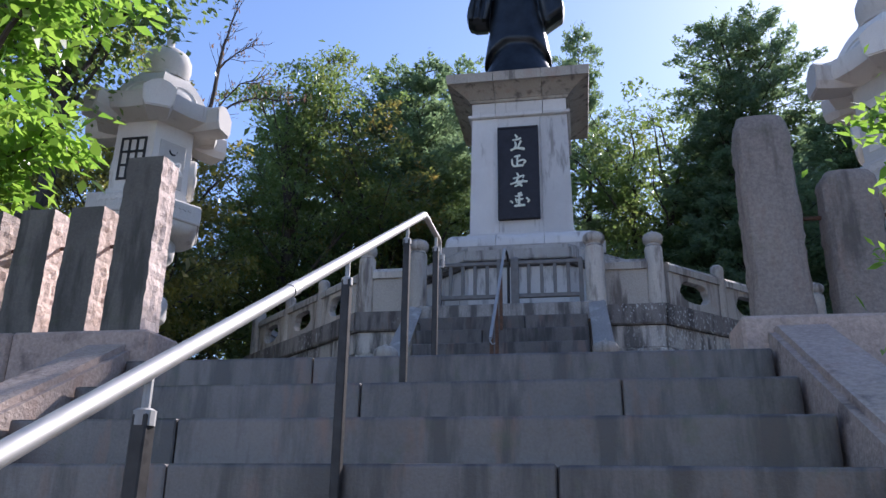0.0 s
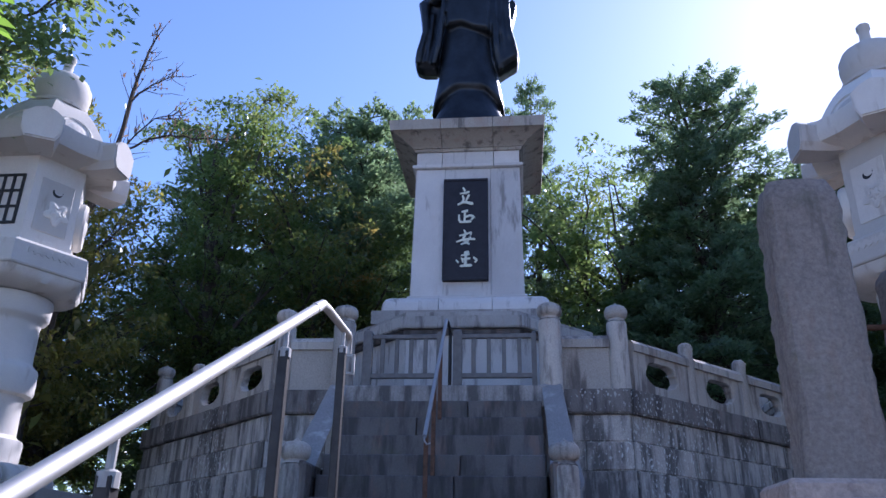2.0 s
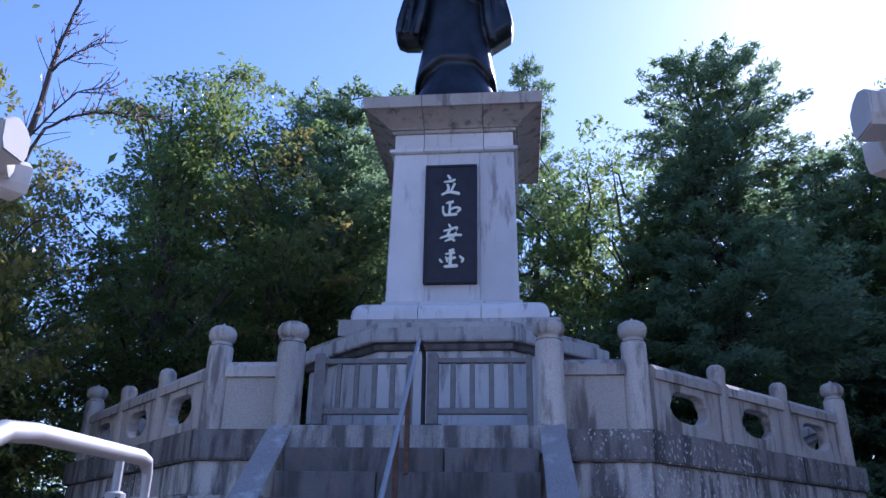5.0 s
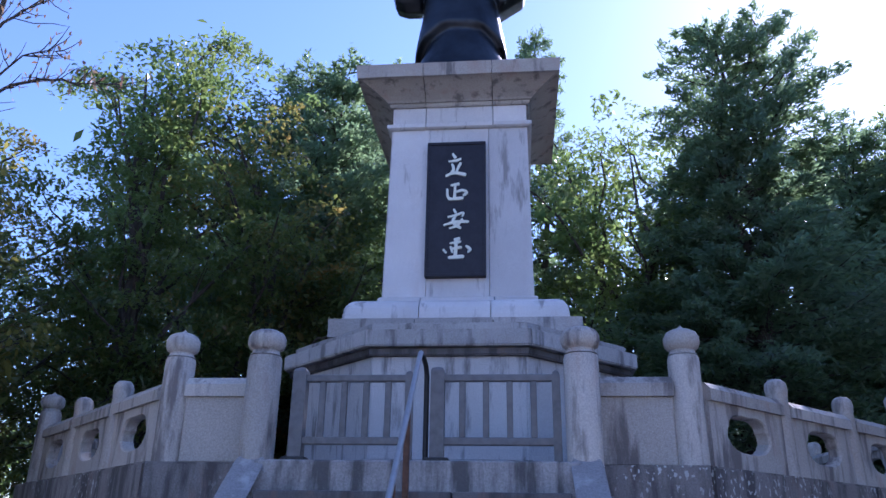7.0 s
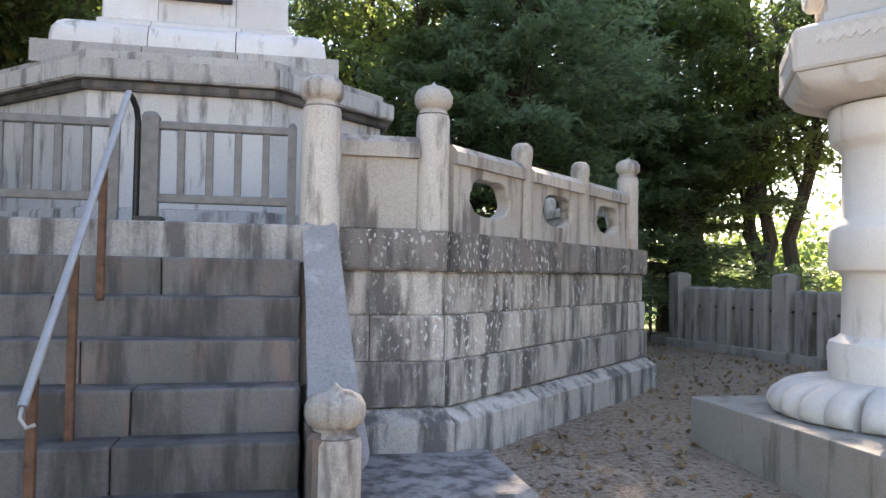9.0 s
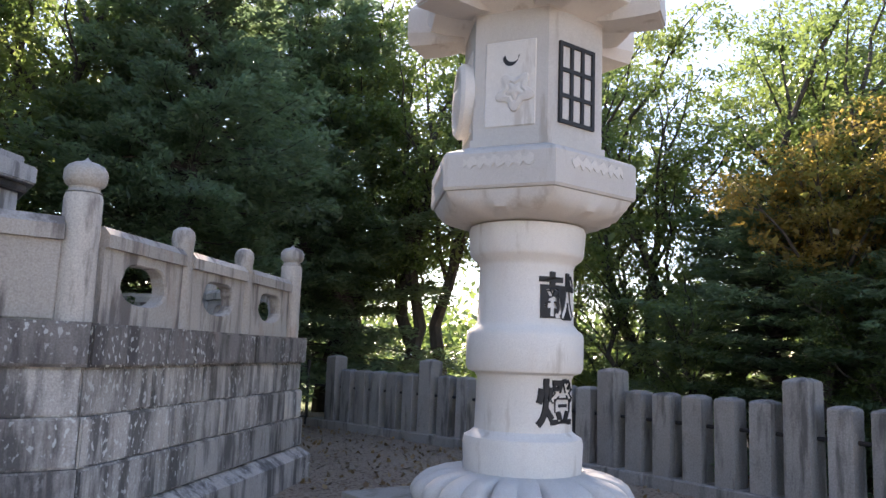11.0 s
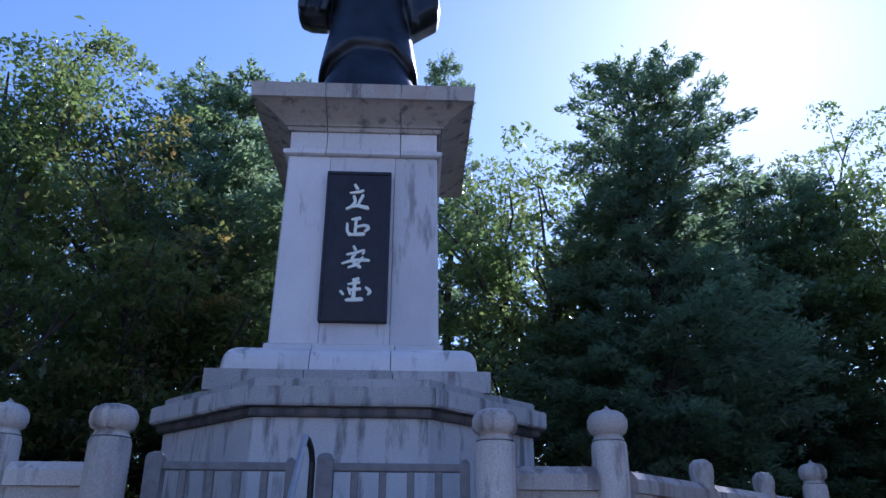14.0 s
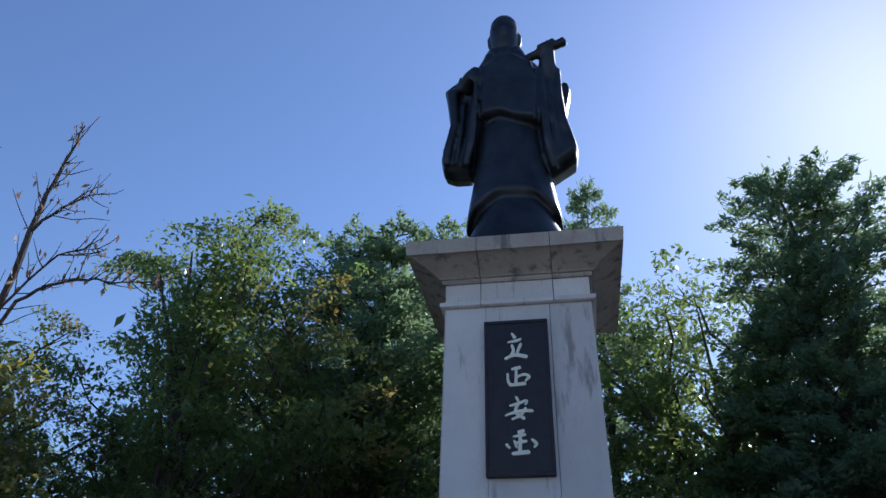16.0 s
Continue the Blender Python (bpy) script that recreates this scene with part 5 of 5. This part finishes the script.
def conifer(seed, height, radius, material, rows=24, per=7, base_clear=0.8, leaders=1, leaf=(0.145, 0.046)):
    """A cypress: tiers of boughs, each a flat fan of drooping sprays, ragged towards the top."""
    rng = np.random.default_rng(seed)
    paths, cents, outs = [], [], []
    tops = [Vector((0.78 * i, -0.25 * i, height * (1 - 0.035 * i))) for i in range(leaders)]
    for tp in tops:
        paths.append((bend((0, 0, -0.2), tp, 0, rng, 8), [0.022 * height * (1 - 0.95 * i / 8) for i in range(9)]))
    for i in range(rows):
        t = ((i + rng.uniform(0, 0.9)) / rows) ** 0.92
        tp = tops[i % leaders]
        z = base_clear + (tp.z - base_clear) * t
        axis = Vector((tp.x, tp.y, 0)) * t
        reach = radius * (1 - t) ** 0.60 * (0.80 + 0.20 * math.sin(13 * t + seed)) + 0.16
        turn = rng.uniform(0, 6.28)
        count = per if t < 0.8 else max(4, per - 2)
        for j in range(count):
            a = turn + 2 * math.pi * (j + rng.uniform(-0.35, 0.35)) / count
            ln = reach * rng.uniform(0.55, 1.18)
            way = Vector((math.cos(a), math.sin(a), 0))
            side = np.array((-way.y, way.x, 0))
            start = axis + Vector((0, 0, z + rng.normal(0, 0.12)))
            rise = ln * (0.55 * t - 0.10 + rng.normal(0, 0.10))
            tip = start + way * ln + Vector((0, 0, rise))
            path = bend(start, tip, -0.07 * ln, rng, 4)
            paths.append((path, [0.012 + 0.010 * ln, 0.016, 0.012, 0.008, 0.003]))
            fans = max(3, int(2.7 * ln + 2))
            for q in range(fans):
                s0 = 0.30 + 0.72 * (q + rng.uniform(0, 0.8)) / fans
                lean = rng.choice((-1, 1)) * (0.9 - 0.5 * s0)
                if s0 > 0.92:
                    lean *= 0.3
                flow = np.array(way) * 0.8 + side * lean
                flow /= np.linalg.norm(flow)
                size = (0.24 + 0.20 * ln * math.sin(math.pi * min(s0, 0.93)) ** 0.8) * rng.uniform(0.7, 1.3)
                m = int(30 + 62 * size)
                u = rng.uniform(0, 1, m)
                across = rng.normal(0, 0.34, m) * (1.05 - 0.75 * u)
                cross = np.cross(flow, (0, 0, 1.0))
                base = np.array(start.lerp(tip, min(s0, 1.0))) + np.array([0, 0, -0.07 * ln * math.sin(math.pi * min(s0, 1))])
                pts = base + np.outer(u * size * 1.25, flow) + np.outer(across * size, cross)
                pts[:, 2] += rng.normal(0, 0.05, m) + size * (0.10 * u - (0.42 - 0.45 * t) * u ** 2 - 0.3 * across ** 2)
                cents.append(pts)
                o = np.tile(flow * 1.5, (m, 1)) + np.outer(np.sign(across) * 0.7, cross)
                o[:, 2] += 0.2 * t
                outs.append(o)
        if t > 0.55:
            m = 60
            q = rng.normal(0, 1, (m, 3)) * np.array([0.12, 0.12, 0.22])
            cents.append(np.array(axis) + np.array([0, 0, z]) + q)
            outs.append(np.tile([0, 0, 1.3], (m, 1)))
    return limbs_mesh("trunk", paths, BARK), leaf_mesh("crown", rng, np.concatenate(cents), np.concatenate(outs), leaf[0], leaf[1], material, droop=0.05, flat=0.45)


def tree(meshes, x, y, label, size=1.0, turn=0.0, group="trees round the monument", category="tree", wide=1.0):
    t = thing("tree", label, category, group, at=(x, y, PLAZA - 0.05))
    t.rotation_euler = (0, 0, radians(turn))
    t.scale = (size * wide, size * wide, size)
    for name, me in zip(("trunk", "crown"), meshes):
        o = new(name, me)
        o.parent = t
    return t


CON_A = conifer(3, 10.0, 2.5, LEAF_DARK, 46, 7, leaders=2)
CON_B = conifer(8, 9.0, 2.4, LEAF_DARK, 25, 7)
CON_W = conifer(12, 9.6, 3.1, LEAF_DARK, 48, 7, leaders=2)
BRO_A = broadleaf(21, 8.0, 2.6, 1.2, 250, 120, (0.10, 0.052), LEAF_MID, 0.40)
BRO_B = broadleaf(22, 7.0, 2.8, 0.8, 250, 120, (0.095, 0.05), LEAF_BROWN, 0.40)
BRO_C = broadleaf(23, 7.5, 2.5, 2.6, 190, 105, (0.10, 0.052), LEAF_MID, 0.38, stems=3)
BRO_D = broadleaf(24, 6.0, 2.2, 0.9, 160, 80, (0.11, 0.065), LEAF_YELLOW, 0.34)
LIGHT = broadleaf(25, 9.4, 2.1, 2.0, 230, 125, (0.105, 0.048), LEAF_MID, 0.40, lean=(0.15, 0))
ORANGE = broadleaf(26, 6.0, 1.7, 4.2, 120, 90, (0.09, 0.05), LEAF_ORANGE, 0.36)

CY, BR, TURN = "dark green cypress with ragged drooping sprays", "broad-leaved tree with a dense dark green crown", "broad-leaved tree turning brown at its edges"
# left of the pedestal
tree(CON_W, -3.87, 16.7, CY, 0.98, 0, "cypresses behind the monument", wide=1.05)
tree(CON_B, -6.9, 17.3, CY, 0.95, 80, "cypresses behind the monument", wide=1.05)
tree(CON_B, -2.9, 20.2, CY, 1.27, 160, "cypresses behind the monument")
tree(LIGHT, -4.95, 13.9, "tall broad-leaved tree with a light open top", 0.92, 0)
tree(BRO_B, -7.4, 13.2, TURN, 0.87, 20)
tree(BRO_B, -4.3, 15.0, TURN, 1.0, 140)
tree(BRO_A, -2.6, 16.8, BR, 0.98, 75)
tree(BRO_A, -9.6, 15.8, BR, 0.83, 210)
tree(BRO_B, -10.6, 12.2, TURN, 0.78, 280)
tree(BRO_A, -6.6, 19.0, BR, 1.05, 310)
tree(BRO_B, -6.4, 12.0, TURN, 0.66, 55)
tree(BRO_B, -8.4, 11.0, TURN, 0.64, 190)
tree(BRO_A, -13.5, 16.0, BR, 1.15, 33)
tree(BRO_B, -9.3, 9.2, TURN, 0.85, 100)
tree(BRO_A, -13.0, 8.0, BR, 1.0, 15)
# behind and right
tree(CON_B, 0.55, 19.4, CY, 1.31, 250, "cypresses behind the monument", wide=0.55)
tree(BRO_C, 1.9, 18.3, "slender broad-leaved tree with an airy crown", 1.3, 60)
tree(BRO_A, 2.2, 19.8, BR, 0.92, 120)
tree(CON_A, 3.5, 16.0, CY, 0.955, 0, "cypresses behind the monument")
tree(CON_A, 6.6, 18.4, CY, 0.86, 130, "cypresses behind the monument", wide=1.15)
tree(CON_B, 3.1, 16.9, CY, 0.78, 200, "cypresses behind the monument", wide=1.2)
tree(CON_B, 7.6, 18.6, CY, 0.96, 30, "cypresses behind the monument", wide=1.35)
tree(BRO_A, 8.6, 18.9, BR, 1.27, 300)
tree(BRO_C, 9.2, 17.6, "slender broad-leaved tree with an airy crown", 1.2, 10)
tree(BRO_C, 9.6, 14.6, "slender broad-leaved tree with an airy crown", 1.1, 95)
tree(BRO_C, 9.3, 11.9, "slender broad-leaved tree with an airy crown", 0.87, 200)
tree(BRO_C, 9.6, 9.2, "slender broad-leaved tree with an airy crown", 0.87, 300)
tree(BRO_C, 10.6, 6.6, "slender broad-leaved tree with an airy crown", 0.87, 20)
tree(BRO_C, 12.5, 11.0, "slender broad-leaved tree with an airy crown", 0.98, 150)
tree(BRO_C, 12.0, 16.5, "slender broad-leaved tree with an airy crown", 1.15, 240)
tree(ORANGE, 8.0, 8.6, "low tree with yellow and orange leaves", 0.66, 0)
tree(ORANGE, 8.1, 7.0, "low tree with yellow and orange leaves", 0.64, 130)
tree(BRO_A, 11.6, 9.6, BR, 0.85, 40)
tree(BRO_A, 12.6, 5.4, BR, 0.95, 260)
tree(CON_B, 6.0, 20.2, CY, 0.95, 70, "cypresses behind the monument", wide=1.2)
for i, (x, y) in enumerate(((8.5, 9.5), (8.4, 7.6), (8.6, 5.9), (9.0, 8.5), (9.2, 10.4), (9.1, 6.7))):
    tree(CON_B, x, y, "low dark cypress behind the stone fence", 0.38, 55 * i, "low cypresses behind the fence", wide=1.9)
for i, (x, y, s) in enumerate(((8.3, 8.0, 0.34), (8.1, 10.3, 0.30), (8.6, 12.4, 0.34), (8.0, 5.6, 0.36))):
    tree(BRO_A, x, y, "dark leafy shrub behind the stone fence", s, 70 * i, "shrubs behind the fence", "shrub", wide=1.25)
# behind the left lantern, and beside the stair
tree(BRO_D, -5.95, 10.1, "small tree with yellow-green leaves", 0.96, 120, wide=0.75)
NEAR = broadleaf(31, 3.3, 0.85, 0.5, 80, 60, (0.115, 0.052), LEAF_BRIGHT, 0.20, lean=(0.25, -0.1))
tree(NEAR, -3.75, 4.35, "small tree with fresh green leaves beside the stair", 1.22, 0)
SHADE = broadleaf(35, 5.7, 1.35, 3.9, 100, 70, (0.10, 0.055), LEAF_MID, 0.30)
tree(SHADE, -5.25, 7.0, "slim tree with leaves hanging over the stone lantern", 1.0, 0)
SPRIG = broadleaf(33, 2.1, 0.50, 0.75, 90, 22, (0.075, 0.03), LEAF_BRIGHT, 0.12, lean=(-0.55, 0.0))
sprig = tree(SPRIG, 1.55, 2.8, "slim shrub with yellow-green leaves beside the stair", 0.70, 0, "shrubs beside the stair", "shrub")
sprig.location.z = -0.86


def build_bare_tree():
    """A cherry, nearly leafless, with a few withered leaves."""
    rng = np.random.default_rng(77)
    paths, tips = [], []

    def limb(points, r):
        """A main branch through points, with twigs along its outer part."""
        pts = [Vector(p) for p in points]
        line = []
        for p, q in zip(pts, pts[1:]):
            line += bend(p, q, 0.02, rng, 5)[:-1]
        line.append(pts[-1])
        n = len(line)
        paths.append((line, [r * (1 - 0.88 * i / (n - 1)) for i in range(n)]))
        for i in range(n // 3, n - 1):
            for _ in range(2):
                way = (line[i + 1] - line[i]).normalized()
                w = (way * 0.8 + Vector(rng.normal(0, 0.55, 3)) + Vector((0.12, 0, 0.12))).normalized()
                ln = rng.uniform(0.18, 0.55) * (1.15 - 0.6 * i / n)
                tip = line[i] + w * ln
                paths.append((bend(line[i], tip, -0.02, rng, 3), [0.006, 0.005, 0.004, 0.002]))
                tips.append((line[i], tip))
        tips.append((line[-2], line[-1]))

    fork = (0.45, -0.2, 3.4)
    limb([(0, 0, -0.2), (0.15, 0, 1.8), fork, (0.80, -0.3, 5.25), (0.90, -0.3, 5.9), (1.02, -0.32, 6.45)], 0.06)
    limb([(0.80, -0.3, 5.25), (1.05, -0.3, 5.5), (1.45, -0.3, 5.62)], 0.018)
    limb([fork, (0.9, -0.3, 4.55), (1.35, -0.3, 4.72), (1.75, -0.3, 4.66), (2.18, -0.3, 4.62)], 0.022)
    limb([fork, (0.7, -0.35, 4.3), (1.2, -0.35, 4.95), (1.6, -0.35, 4.98)], 0.020)
    limb([(0.15, 0, 1.8), (-0.5, 0.1, 3.6), (-0.8, 0.1, 5.0), (-0.9, 0.0, 6.1)], 0.03)
    limb([fork, (0.2, -0.6, 4.6), (0.1, -0.7, 5.9)], 0.022)
    cents, outs = [], []
    for p, q in tips:
        m = int(rng.integers(1, 4))
        s = rng.uniform(0.1, 1.0, m)
        cents.append(np.array(p) + np.outer(s, np.array(q - p)) + rng.normal(0, 0.03, (m, 3)))
        outs.append(np.tile([0, 0, -0.9], (m, 1)))
    tree((limbs_mesh("trunk", paths, BARK), leaf_mesh("crown", rng, np.concatenate(cents), np.concatenate(outs), 0.085, 0.03, LEAF_RED, droop=0.8)), -5.62, 10.1, "nearly bare cherry tree with a few withered red leaves", 1.0, 0)


build_bare_tree()


# ---- distant woods, litter ----
def build_woods():
    rng = np.random.default_rng(5)
    cents, outs = [], []
    for i in range(230):
        a = rng.uniform(-math.pi * 0.62, math.pi * 0.62)
        r = rng.uniform(27, 40)
        x, y = AX + r * math.sin(a), 6 + r * math.cos(a)
        h = rng.uniform(3.0, 7.5) if abs(a - 0.65) > 0.33 else rng.uniform(1.5, 3.0)
        for _ in range(7):
            c = np.array([x, y, 0]) + rng.normal(0, 1, 3) * np.array([1.6, 1.6, 0.3])
            c[2] = rng.uniform(0, h)
            m = 46
            cents.append(c + rng.normal(0, 1, (m, 3)) * np.array([0.9, 0.9, 0.6]))
            outs.append(np.tile([0, 0, 0.3], (m, 1)))
    ob = new("far_woods", leaf_mesh("far_woods", rng, np.concatenate(cents), np.concatenate(outs), 0.42, 0.26, LEAF_MID))
    tagged(ob, "distant belt of green woodland round the grounds", "woods", kind="stuff")


def build_litter():
    rng = np.random.default_rng(9)
    n = 9000
    x = rng.uniform(-8, 8.5, n)
    y = rng.uniform(5.0, 17, n)
    keep = (np.hypot(x - OC.x, y - OC.y) > 4.45) & (np.abs(y - 4.6) > 0.3) & ~((np.abs(x - AX) < 1.2) & (y > 6.5) & (y < 9)) & (np.hypot(x - 3.545, y - 8.36) > 1.1)
    x, y = x[keep], y[keep]
    z = np.array([ground_height(a, b) + 0.018 * noise.noise(Vector((a * 0.9, b * 0.9, 3))) + 0.012 for a, b in zip(x, y)])
    c = np.stack([x, y, z], 1)
    ob = new("fallen_leaves", leaf_mesh("fallen_leaves", rng, c, np.zeros((len(c), 3)), 0.075, 0.045, LITTER, droop=0.0, flat=4.0))
    tagged(ob, "dry fallen leaves scattered on the gravel", "fallen leaves", kind="stuff")
    vs, fs = [], []
    rnd = np.random.default_rng(10)
    n = 3500
    px, py = rnd.uniform(0.9, 7.5, n), rnd.uniform(5.0, 14, n)
    ok = (np.hypot(px - OC.x, py - OC.y) > 4.5) & (np.hypot(px - 3.545, py - 8.36) > 1.1)
    tet = np.array([[-1, -1, 0], [1, -1, 0], [1, 1, 0], [-1, 1, 0], [0, 0, 0.9]], float)
    k = 0
    for a, b in zip(px[ok], py[ok]):
        s = rnd.uniform(0.006, 0.02)
        z = ground_height(a, b) + 0.018 * noise.noise(Vector((a * 0.9, b * 0.9, 3)))
        t = tet * s * rnd.uniform(0.7, 1.3, (5, 3))
        vs.append(t + np.array([a, b, z - 0.002]))
        o = 5 * k
        fs += [(o, o + 1, o + 4), (o + 1, o + 2, o + 4), (o + 2, o + 3, o + 4), (o + 3, o, o + 4)]
        k += 1
    ob = new("gravel", mesh_from("gravel", np.concatenate(vs), np.array(fs), GROUND))
    tagged(ob, "loose pebbles lying on the earth", "gravel", kind="stuff")


build_woods()
build_litter()
